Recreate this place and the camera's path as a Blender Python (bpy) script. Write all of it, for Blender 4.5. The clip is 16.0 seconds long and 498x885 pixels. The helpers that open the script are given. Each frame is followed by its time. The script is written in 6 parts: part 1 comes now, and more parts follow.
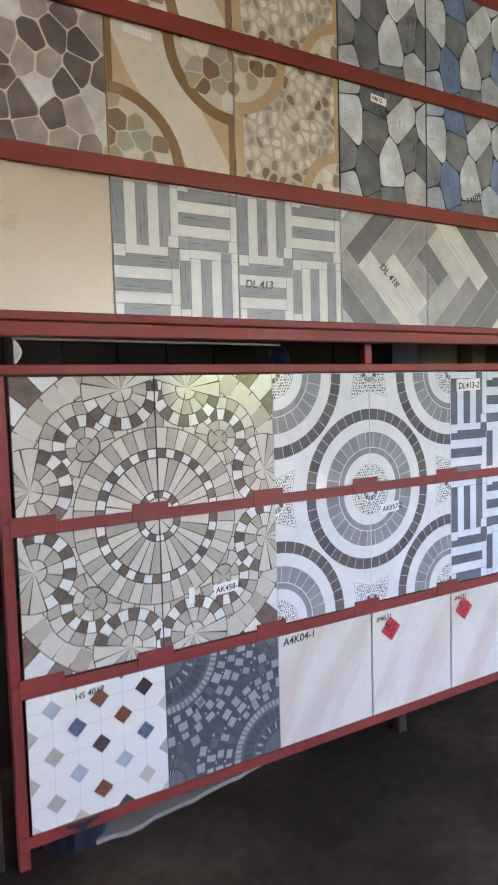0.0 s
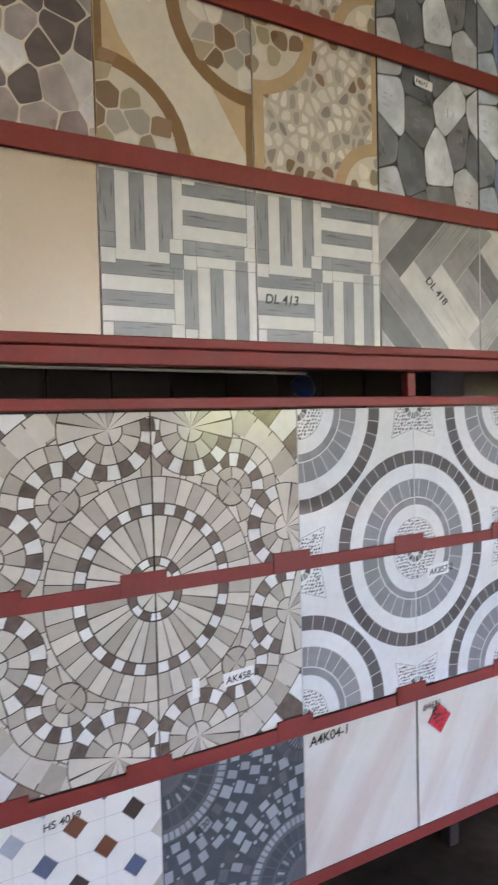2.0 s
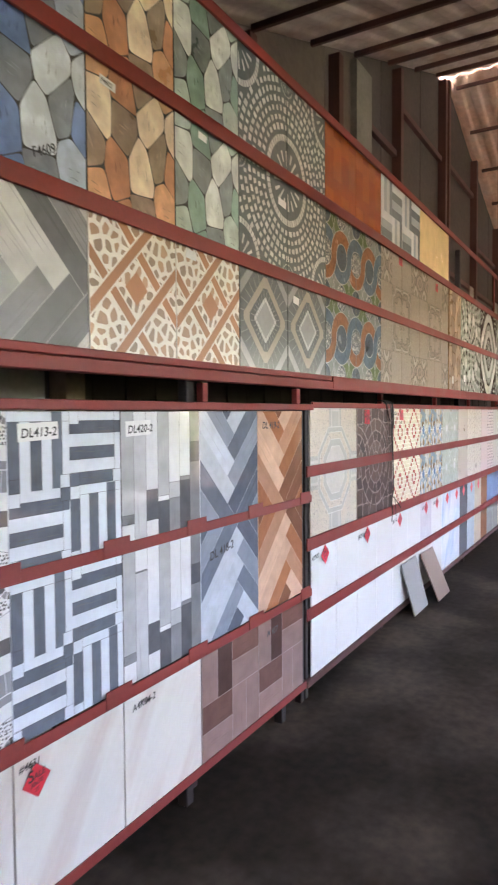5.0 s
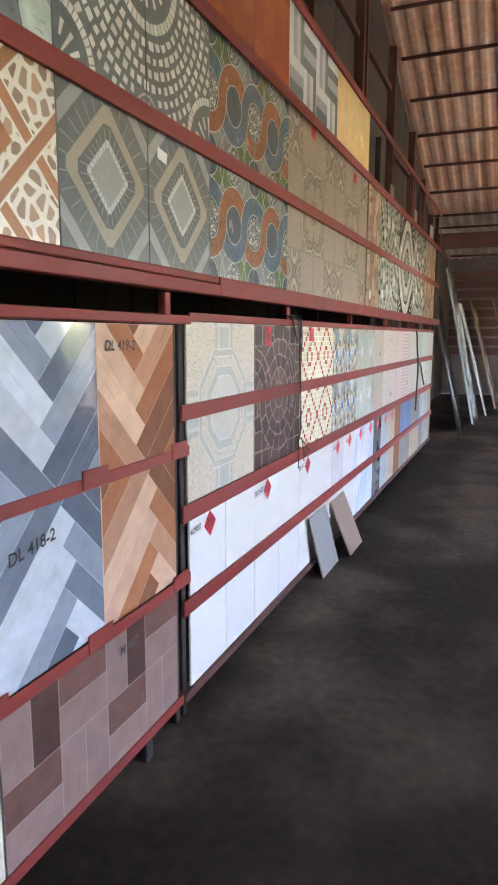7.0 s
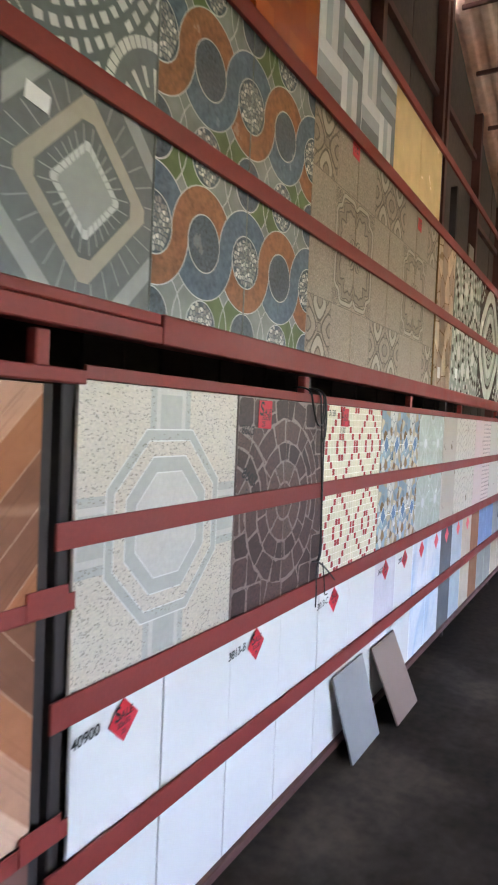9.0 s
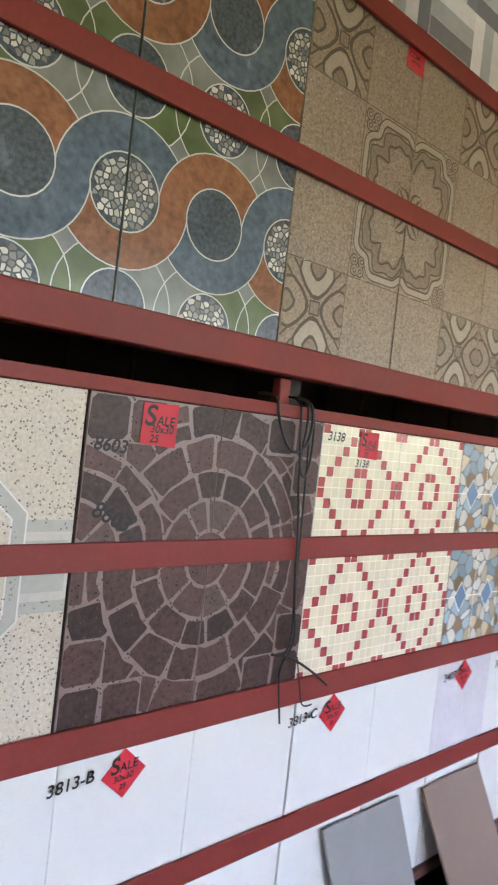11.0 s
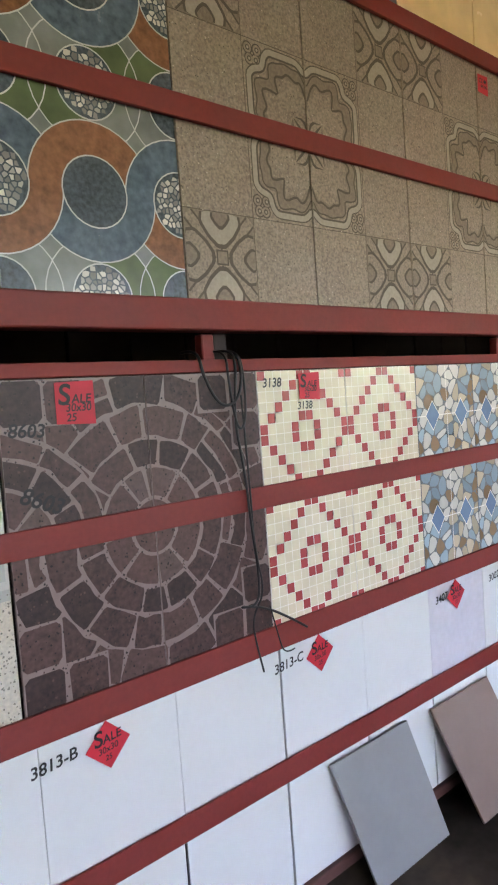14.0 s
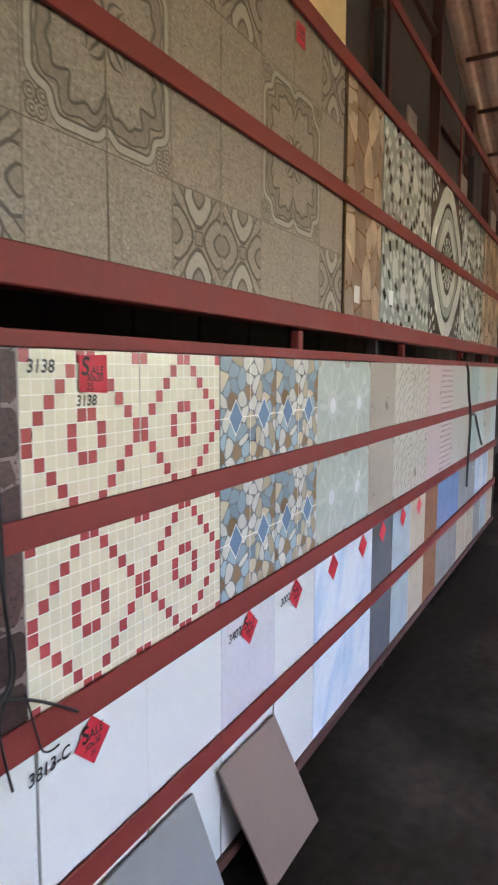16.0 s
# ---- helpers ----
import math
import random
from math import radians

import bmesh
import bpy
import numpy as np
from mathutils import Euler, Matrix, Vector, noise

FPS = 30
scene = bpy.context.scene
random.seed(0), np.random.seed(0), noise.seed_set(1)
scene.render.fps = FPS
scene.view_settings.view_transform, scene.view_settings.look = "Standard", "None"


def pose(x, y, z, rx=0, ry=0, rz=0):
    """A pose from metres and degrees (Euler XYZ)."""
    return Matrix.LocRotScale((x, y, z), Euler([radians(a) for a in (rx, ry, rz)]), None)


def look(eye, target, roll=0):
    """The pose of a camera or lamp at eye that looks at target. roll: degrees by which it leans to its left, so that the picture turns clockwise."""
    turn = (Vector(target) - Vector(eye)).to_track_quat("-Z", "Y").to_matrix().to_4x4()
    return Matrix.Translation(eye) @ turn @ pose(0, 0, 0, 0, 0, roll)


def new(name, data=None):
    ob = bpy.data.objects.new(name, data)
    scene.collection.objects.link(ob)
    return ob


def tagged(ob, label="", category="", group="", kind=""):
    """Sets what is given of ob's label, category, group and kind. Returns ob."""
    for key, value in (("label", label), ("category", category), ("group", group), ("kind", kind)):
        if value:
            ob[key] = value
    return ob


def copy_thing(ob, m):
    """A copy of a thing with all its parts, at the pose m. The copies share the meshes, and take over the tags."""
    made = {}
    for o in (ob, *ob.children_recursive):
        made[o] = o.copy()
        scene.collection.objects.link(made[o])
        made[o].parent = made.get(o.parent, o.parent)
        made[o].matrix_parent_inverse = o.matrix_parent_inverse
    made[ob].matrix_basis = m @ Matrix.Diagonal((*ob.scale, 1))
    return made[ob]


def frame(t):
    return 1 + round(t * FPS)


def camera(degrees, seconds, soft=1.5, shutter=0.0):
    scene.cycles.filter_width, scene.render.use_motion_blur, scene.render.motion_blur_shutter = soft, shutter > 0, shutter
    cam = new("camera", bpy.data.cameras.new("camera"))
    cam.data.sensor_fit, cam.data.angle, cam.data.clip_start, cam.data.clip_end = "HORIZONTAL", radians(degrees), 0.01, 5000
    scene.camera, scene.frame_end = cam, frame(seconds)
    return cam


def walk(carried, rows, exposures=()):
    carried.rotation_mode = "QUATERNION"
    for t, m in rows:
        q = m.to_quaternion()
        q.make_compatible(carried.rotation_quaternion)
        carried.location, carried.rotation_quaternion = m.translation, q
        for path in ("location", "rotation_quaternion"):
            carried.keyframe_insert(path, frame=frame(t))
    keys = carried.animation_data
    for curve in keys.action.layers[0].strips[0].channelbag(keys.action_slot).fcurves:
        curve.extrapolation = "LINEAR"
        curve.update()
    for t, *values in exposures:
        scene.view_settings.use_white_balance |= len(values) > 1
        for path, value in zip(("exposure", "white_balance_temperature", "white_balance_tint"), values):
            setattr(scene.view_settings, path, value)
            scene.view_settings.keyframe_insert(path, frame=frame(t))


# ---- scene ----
EXPO = [(0.0, 5.86, 6950, 26), (2.5, 5.73, 7200, 28), (5.0, 5.86, 7250, 27), (8.0, 5.76, 6900, 23), (9.0, 5.60, 6900, 23), (12.0, 5.42, 7400, 26), (13.5, 5.23, 7250, 25), (16.0, 5.24, 7050, 24)]
cam = camera(41.4, 16.0, soft=2.0, shutter=0.4)
PATH = [
    (0, (0.377, 0.221, 1.281), (1.384, 1.943, 1.13), -1.6),
    (0.5, (0.478, 0.375, 1.301), (1.494, 2.093, 1.168), -3.4),
    (1, (0.523, 0.445, 1.292), (1.561, 2.151, 1.175), -1.7),
    (1.5, (0.541, 0.572, 1.303), (1.431, 2.355, 1.135), -3.3),
    (2, (0.565, 0.573, 1.317), (1.542, 2.317, 1.244), -1.4),
    (2.5, (0.577, 0.569, 1.324), (1.778, 2.167, 1.261), -0.6),
    (3, (0.596, 0.6, 1.322), (1.985, 2.04, 1.304), -0.3),
    (3.5, (0.749, 0.618, 1.326), (2.213, 1.98, 1.286), -0.4),
    (4, (0.961, 0.626, 1.325), (2.478, 1.928, 1.263), 1.6),
    (4.5, (1.072, 0.625, 1.324), (2.674, 1.814, 1.183), 0.1),
    (5, (1.253, 0.707, 1.329), (2.975, 1.721, 1.241), -0.4),
    (7.3, (2.21, 1.041, 1.296), (4.035, 1.789, 0.961), 0.4),
    (7.5, (2.278, 1.064, 1.275), (4.091, 1.843, 0.944), 0.6),
    (8, (2.547, 1.075, 1.318), (4.281, 2.042, 1.085), 4.2),
    (8.5, (2.789, 1.064, 1.292), (4.488, 2.095, 1.067), 0.8),
    (9, (3.088, 1.116, 1.292), (4.829, 2.098, 1.22), 2.5),
    (9.2, (3.208, 1.124, 1.303), (4.947, 2.106, 1.187), 2.0),
    (11.3, (4.096, 0.933, 1.31), (5.296, 2.533, 1.284), 3.6),
    (11.5, (4.103, 0.917, 1.312), (5.286, 2.529, 1.272), -0.3),
    (12, (4.149, 0.849, 1.296), (5.362, 2.438, 1.216), -0.3),
    (12.5, (4.153, 0.838, 1.289), (5.449, 2.359, 1.196), -0.7),
    (13, (4.165, 0.838, 1.287), (5.475, 2.344, 1.163), -1.8),
    (13.5, (4.178, 0.838, 1.289), (5.459, 2.367, 1.14), -3.1),
    (14, (4.193, 0.852, 1.288), (5.472, 2.384, 1.159), -4.1),
    (14.5, (4.208, 0.905, 1.299), (5.561, 2.377, 1.259), -2.1),
    (15, (4.269, 1.056, 1.326), (5.814, 2.323, 1.226), -0.6),
    (15.5, (4.314, 1.159, 1.323), (6.039, 2.162, 1.185), 2.4),
    (16, (4.462, 1.207, 1.318), (6.212, 2.149, 1.101), 0.2),
]
walk(cam, [(t, look(eye, target, roll)) for t, eye, target, roll in PATH], exposures=EXPO)

# ---- world and light ----
world = bpy.data.worlds.new("sky")
scene.world = world
world.use_nodes = True
wn = world.node_tree
sky = wn.nodes.new("ShaderNodeTexSky")
sky.sky_type = "NISHITA"
sky.sun_disc = False
sky.sun_elevation, sky.sun_rotation = radians(51), radians(230)
wn.links.new(sky.outputs[0], wn.nodes["Background"].inputs[0])
wn.nodes["Background"].inputs[1].default_value = 0.15
sun = new("sun", bpy.data.lights.new("sun", "SUN"))
sun.data.energy, sun.data.angle, sun.data.color = 5.0, radians(0.5), (1.0, 0.95, 0.88)
sun.matrix_world = look((-0.50, -0.42, 0.80), (0, 0, 0))
# ---- materials ----
MATS = {}


def mat(name, col, rough=0.5, metal=0.0, grain=60.0, vary=0.12, blot=3.0, blotch=0.15, bump=0.1, island=0.0, coat=0.0, stain=None):
    """Principled surface with fine grain, broad blotches, bump and optional shift from piece to piece."""
    if name in MATS:
        return MATS[name]
    m = bpy.data.materials.new(name)
    m.use_nodes = True
    nt = m.node_tree
    n, l = nt.nodes, nt.links
    b = n["Principled BSDF"]
    b.inputs["Roughness"].default_value = rough
    b.inputs["Metallic"].default_value = metal
    b.inputs["Coat Weight"].default_value = coat
    b.inputs["Coat Roughness"].default_value = 0.08
    tc = n.new("ShaderNodeNewGeometry")
    fine = n.new("ShaderNodeTexNoise")
    fine.inputs["Scale"].default_value = grain
    fine.inputs["Detail"].default_value = 5
    l.new(tc.outputs["Position"], fine.inputs["Vector"])
    wide = n.new("ShaderNodeTexNoise")
    wide.inputs["Scale"].default_value = blot
    wide.inputs["Detail"].default_value = 4
    l.new(tc.outputs["Position"], wide.inputs["Vector"])
    hsv = n.new("ShaderNodeHueSaturation")
    base = n.new("ShaderNodeRGB")
    base.outputs[0].default_value = (*col, 1)
    src = base.outputs[0]
    if stain:
        ramp = n.new("ShaderNodeValToRGB")
        ramp.color_ramp.elements[0].position, ramp.color_ramp.elements[1].position = 0.45, 0.62
        l.new(wide.outputs["Fac"], ramp.inputs["Fac"])
        mix = n.new("ShaderNodeMix")
        mix.data_type = "RGBA"
        l.new(ramp.outputs["Color"], mix.inputs["Factor"])
        l.new(src, mix.inputs[6])
        mix.inputs[7].default_value = (*stain, 1)
        src = mix.outputs[2]
    l.new(src, hsv.inputs["Color"])

    def math_node(op, a, c):
        k = n.new("ShaderNodeMath")
        k.operation = op
        for s, v in zip(k.inputs, (a, c)):
            if isinstance(v, (int, float)):
                s.default_value = v
            else:
                l.new(v, s)
        return k.outputs[0]

    val = math_node("ADD", math_node("MULTIPLY", math_node("SUBTRACT", fine.outputs["Fac"], 0.5), vary * 2), 1.0)
    val = math_node("ADD", val, math_node("MULTIPLY", math_node("SUBTRACT", wide.outputs["Fac"], 0.5), blotch * 2))
    if island:
        val = math_node("ADD", val, math_node("MULTIPLY", math_node("SUBTRACT", tc.outputs["Random Per Island"], 0.5), island))
    l.new(val, hsv.inputs["Value"])
    l.new(hsv.outputs["Color"], b.inputs["Base Color"])
    rg = math_node("ADD", math_node("MULTIPLY", math_node("SUBTRACT", wide.outputs["Fac"], 0.5), rough * 0.5), rough)
    l.new(rg, b.inputs["Roughness"])
    if bump:
        bp = n.new("ShaderNodeBump")
        bp.inputs["Strength"].default_value = bump
        bp.inputs["Distance"].default_value = 0.002
        l.new(fine.outputs["Fac"], bp.inputs["Height"])
        l.new(bp.outputs["Normal"], b.inputs["Normal"])
    MATS[name] = m
    return m


RED = mat("red_oxide_paint", (0.215, 0.027, 0.021), 0.58, grain=90, vary=0.16, blot=7, blotch=0.22, bump=0.15)
CONCRETE = mat("worn_dark_concrete", (0.031, 0.024, 0.018), 0.9, grain=22, vary=0.55, blot=1.3, blotch=0.8, bump=0.5, stain=(0.066, 0.052, 0.040))
CONCRETE.node_tree.nodes["Principled BSDF"].inputs["Specular IOR Level"].default_value = 0.12
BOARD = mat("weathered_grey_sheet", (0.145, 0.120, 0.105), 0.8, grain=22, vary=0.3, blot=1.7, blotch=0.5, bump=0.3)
# the same sheet at half brightness: the far gable's shade put into its colour
DUSKBOARD = mat("shaded_brown_sheet", (0.072, 0.058, 0.050), 0.8, grain=22, vary=0.35, blot=1.7, blotch=0.6, bump=0.3)
# rack steel coloured near black, the shade of gaps and underside included
SHADE_STEEL = mat("shade_black_steel", (0.022, 0.015, 0.014), 0.7, grain=60, vary=0.25, blot=5, blotch=0.3)
STEEL = mat("dark_primer_steel", (0.085, 0.030, 0.024), 0.6, grain=60, vary=0.25, blot=5, blotch=0.3)
RUST = mat("rusty_roof_sheet", (0.62, 0.36, 0.27), 0.75, grain=14, vary=0.35, blot=2.2, blotch=0.5, bump=0.2, stain=(0.50, 0.36, 0.30))
GREYROOF = mat("grey_roof_sheet", (0.62, 0.53, 0.49), 0.7, grain=14, vary=0.3, blot=2.2, blotch=0.5, bump=0.2, stain=(0.40, 0.29, 0.24))
EARTH = mat("bare_earth", (0.50, 0.48, 0.43), 0.95, grain=9, vary=0.4, blot=0.4, blotch=0.5, bump=0.6, stain=(0.24, 0.25, 0.14))
POSTC = mat("raw_concrete_post", (0.22, 0.205, 0.18), 0.85, grain=40, vary=0.25, blot=4, blotch=0.4, bump=0.4)
# near-black colour standing in for the shade behind the racks
SLOT_SHADE = mat("slot_shade_boards", (0.032, 0.023, 0.018), 0.8, grain=30, vary=0.3, blot=3, blotch=0.4)
TIMBER = mat("raw_timber", (0.19, 0.135, 0.085), 0.8, grain=50, vary=0.3, blot=6, blotch=0.3, bump=0.3)
LEAF = mat("leaf_green", (0.10, 0.155, 0.04), 0.5, grain=20, vary=0.2, blot=1.0, blotch=0.4, bump=0, island=0.9)
leaf_light = LEAF.node_tree.nodes.new("ShaderNodeBsdfTranslucent")
leaf_light.inputs["Color"].default_value = (0.24, 0.29, 0.09, 1)
leaf_mix = LEAF.node_tree.nodes.new("ShaderNodeMixShader")
leaf_mix.inputs[0].default_value = 0.4
LEAF.node_tree.links.new(LEAF.node_tree.nodes["Principled BSDF"].outputs[0], leaf_mix.inputs[1])
LEAF.node_tree.links.new(leaf_light.outputs[0], leaf_mix.inputs[2])
LEAF.node_tree.links.new(leaf_mix.outputs[0], LEAF.node_tree.nodes["Material Output"].inputs["Surface"])
PALE = mat("pale_ceiling_paint", (0.62, 0.53, 0.49), 0.7, grain=20, vary=0.06, blot=2, blotch=0.12)
GREEN = mat("dark_green_paint", (0.020, 0.072, 0.032), 0.45, grain=30, vary=0.2, blot=4, blotch=0.3)
BLACK = mat("black_rubber", (0.012, 0.012, 0.013), 0.5)
BARK = mat("bark", (0.12, 0.09, 0.06), 0.9, grain=25, vary=0.3, bump=0.5)

# ---- mesh helpers ----


def mesh(name, verts, faces, materials, slots=None):
    me = bpy.data.meshes.new(name)
    me.from_pydata(verts, [], faces)
    for m in materials:
        me.materials.append(m)
    if slots:
        me.polygons.foreach_set("material_index", slots)
    me.update()
    return me


def bar_data(lo, hi, c=0.003):
    """A bar between two corners with chamfered edges."""
    bm = bmesh.new()
    bmesh.ops.create_cube(bm, size=1.0)
    d = [b - a for a, b in zip(lo, hi)]
    for v in bm.verts:
        v.co = Vector([lo[i] + (v.co[i] + 0.5) * d[i] for i in range(3)])
    c = min(c, 0.4 * min(d))
    bmesh.ops.bevel(bm, geom=list(bm.edges), offset=c, segments=1, affect="EDGES")
    return bm


def part(name, bm, material, parent=None, label=""):
    me = bpy.data.meshes.new(name)
    bm.to_mesh(me)
    bm.free()
    me.materials.append(material)
    ob = new(name, me)
    ob.parent = parent
    if label:
        tagged(ob, label)
    return ob


def bar(name, lo, hi, material, parent=None, label="", c=0.003):
    return part(name, bar_data(lo, hi, c), material, parent, label)


def thing(name, label, category, group="", kind="", at=(0, 0, 0)):
    ob = new(name)
    ob.location = at
    return tagged(ob, label, category, group, kind)


def structure(name, lo, hi, material, label, category="", c=0.004):
    return tagged(bar(name, lo, hi, material, c=c), label, category or name.split("_")[0], kind="structure")

# ---- the shed: floor, walls, roof ----
structure("floor", (-4.0, -4.7, -0.1), (18.0, 2.72, 0.0), CONCRETE, "worn dark grey-brown concrete floor of the shed")
ground = tagged(new("ground", mesh("ground", [(-400, -400, -0.12), (400, -400, -0.12), (400, 400, -0.12), (-400, 400, -0.12)], [(0, 1, 2, 3)], [EARTH])), "bare earth and grass outside the shed", "ground", kind="structure")

RIDGE_X, RIDGE_Z, EAVE_X, EAVE_Z, FAR_X = 9.2, 5.22, -4.2, 3.17, 18.2
KNEE_X, KNEE_Z = 3.54, 3.17
WALL_Y = 2.70


def roof_z(x):
    if x < KNEE_X:
        return EAVE_Z + (KNEE_Z - EAVE_Z) * (x - EAVE_X) / (KNEE_X - EAVE_X)
    if x < RIDGE_X:
        return KNEE_Z + (RIDGE_Z - KNEE_Z) * (x - KNEE_X) / (RIDGE_X - KNEE_X)
    if x < 14.6:
        return RIDGE_Z - 0.33 * (x - RIDGE_X)
    return 3.438 - 0.12 * (x - 14.6)


def back_wall():
    """Gable wall of upright sheets behind the racks, following the roof line."""
    wall = thing("wall_north", "tall gable wall of weathered grey-brown sheets on steel posts, far sheets coloured darker as shade", "wall", kind="structure")
    x = -4.0
    k = 0
    while x < 18.0:
        x1 = min(x + 0.61, 18.0)
        bm = bar_data((x + 0.002, WALL_Y + 0.004 * (k % 2), 0.0), (x1 - 0.002, WALL_Y + 0.02, 1.0), 0.002)
        for v in bm.verts:
            if v.co.z > 0.5:
                v.co.z += roof_z(v.co.x) - 1.0 + 0.014
        # beyond x 5.8 the sheet colour itself carries the dimness of the far bay
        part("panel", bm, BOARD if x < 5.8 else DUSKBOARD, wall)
        x, k = x1, k + 1
    for px in (4.57, 5.855, 7.31, 8.93, 9.09, 10.6, 12.2, 13.4, 14.5, 3.3, 1.9):
        bar("post", (px - 0.04, WALL_Y - 0.09, 0.0), (px + 0.04, WALL_Y - 0.002, roof_z(px) - 0.06), STEEL, wall)
    bar("pilaster", (6.24, WALL_Y - 0.06, 0.0), (6.58, WALL_Y - 0.004, roof_z(6.24) - 0.05), POSTC, wall)
    for x0, x1, z in ((-3.9, 17.5, 2.95), (6.58, 7.27, 3.68), (7.35, 8.89, 4.15), (9.13, 10.56, 4.2), (10.64, 12.16, 3.55)):
        bar("girt", (x0, WALL_Y - 0.05, z), (x1, WALL_Y - 0.003, z + 0.06), STEEL, wall)
    return wall


back_wall()


# added boards: they darken the slot and tile gaps where only shade lies
def shade_boarding():
    wall = thing("wall_slot_shade", "near-black upright boards added behind the racks to stand for shade", "wall", kind="structure")
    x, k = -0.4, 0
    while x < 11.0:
        bar("board", (x + 0.003, WALL_Y - 0.125 - 0.004 * (k % 2), 0.0), (x + 0.197, WALL_Y - 0.1, 2.45 + 0.02 * (k % 3)), SLOT_SHADE, wall)
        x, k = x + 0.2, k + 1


shade_boarding()
structure("wall_west", (-4.12, -4.7, 0.0), (-4.0, 2.72, 3.0), BOARD, "plain grey sheet wall closing the shed's end")
structure("wall_east", (18.0, -4.7, 0.0), (18.12, 2.72, 3.06), BOARD, "dark sheet wall at the far end of the shed")


def roof():
    """Corrugated sheets, their ribs running down the slope, in one mesh a slope."""
    for name, x0, x1, m, label in (("ceiling", KNEE_X + 0.01, RIDGE_X - 0.02, GREYROOF, "underside of grey corrugated roofing sheets"), ("ceiling_far", RIDGE_X + 0.02, 14.6, RUST, "underside of rust-brown corrugated roofing sheets"), ("ceiling_end", 14.6, FAR_X, GREYROOF, "underside of grey roofing sheets at the far end")):
        ys = np.arange(-5.4, 2.9, 0.0125)
        verts, faces = [], []
        xs = [x0, x1]
        for x in xs:
            for y in ys:
                verts.append((x, y, roof_z(x) + 0.012 * math.tanh(2.2 * math.sin(y * 2 * math.pi / 0.19))))
        w = len(ys)
        for r in range(len(xs) - 1):
            for i in range(w - 1):
                a = r * w + i
                faces.append((a, a + 1, a + 1 + w, a + w))
        ob = new(name, mesh(name, verts, faces, [m]))
        ob.modifiers.new("thickness", "SOLIDIFY").thickness = 0.004
        tagged(ob, label, "roof", kind="structure")
    frame_ = thing("roof_frame", "dark red steel purlins under the roofing sheets", "roof frame", kind="structure")
    for x in list(np.arange(3.75, 9.0, 0.78)) + list(np.arange(9.33, 17.9, 0.747)):
        z = roof_z(x) - 0.03
        bar("purlin", (x - 0.015, -5.3, z - 0.04), (x + 0.015, WALL_Y - 0.1, z), STEEL, frame_)
    bar("ridge_cap", (RIDGE_X - 0.35, -5.4, RIDGE_Z + 0.03), (RIDGE_X + 0.35, 2.8, RIDGE_Z + 0.04), GREYROOF, frame_)
    bar("beam", (14.6, -5.3, 2.85), (14.75, WALL_Y - 0.1, 3.1), STEEL, frame_)


roof()


structure("ceiling_near", (-4.2, -5.4, 3.204), (3.545, 2.8, 3.24), PALE, "flat pale painted ceiling sheet over the near bay", "ceiling")


def green_beam():
    """Ribbed dark green channel across the shed where the two roofs meet."""
    beam = thing("roof_gutter", "dark green ribbed steel gutter beam under the roof", "gutter", kind="structure")
    bar("channel", (3.16, -5.4, 3.14), (3.52, WALL_Y - 0.1, 3.20), GREEN, beam)
    for x in (3.16, 3.27, 3.40, 3.49):
        bar("rib", (x, -5.4, 3.115), (x + 0.03, WALL_Y - 0.1, 3.139), GREEN, beam)


green_beam()


def south_wall():
    """Long wall with high windows, one low opening and a doorway to the trees outside."""
    side = thing("wall_south", "grey sheet wall with wide openings to the yard", "wall", kind="structure")
    gaps = [(1.6, 3.8, 1.60, 2.48), (4.15, 6.05, 0.50, 2.60), (7.2, 9.0, 1.58, 2.60), (9.8, 11.4, 1.70, 2.50), (12.05, 12.85, 0.0, 1.70), (13.3, 15.6, 1.70, 2.30)]
    hi, x = 2.75, -4.0
    for a, b, lo, top in gaps + [(18.0, 18.0, 0.0, 2.75)]:
        bar("panel", (x, -4.83, -0.1), (a, -4.74, hi), BOARD, side)
        if lo > 0:
            bar("sill_wall", (a, -4.85, -0.1), (b, -4.72, lo), POSTC, side)
        if b > a:
            bar("lintel", (a, -4.83, top), (b, -4.74, hi), BOARD, side)
        x = b
    x = -4.0
    while x < 17.9:
        x1 = min(x + 1.1, 18.0)
        bm = bar_data((x + 0.002, -4.83, hi), (x1 - 0.002, -4.74, hi + 1), 0.002)
        for v in bm.verts:
            if v.co.z > hi + 0.5:
                v.co.z += roof_z(v.co.x) - 0.03 - (hi + 1)
        part("panel", bm, BOARD, side)
        x = x1


south_wall()


def far_slats():
    wall = thing("wall_slats", "dark red horizontal boards across the far end wall", "wall", kind="structure")
    for k in range(9):
        bar("slat", (17.90, -4.6, 0.9 + 0.21 * k), (17.93, 2.6, 1.06 + 0.21 * k), STEEL, wall)


far_slats()


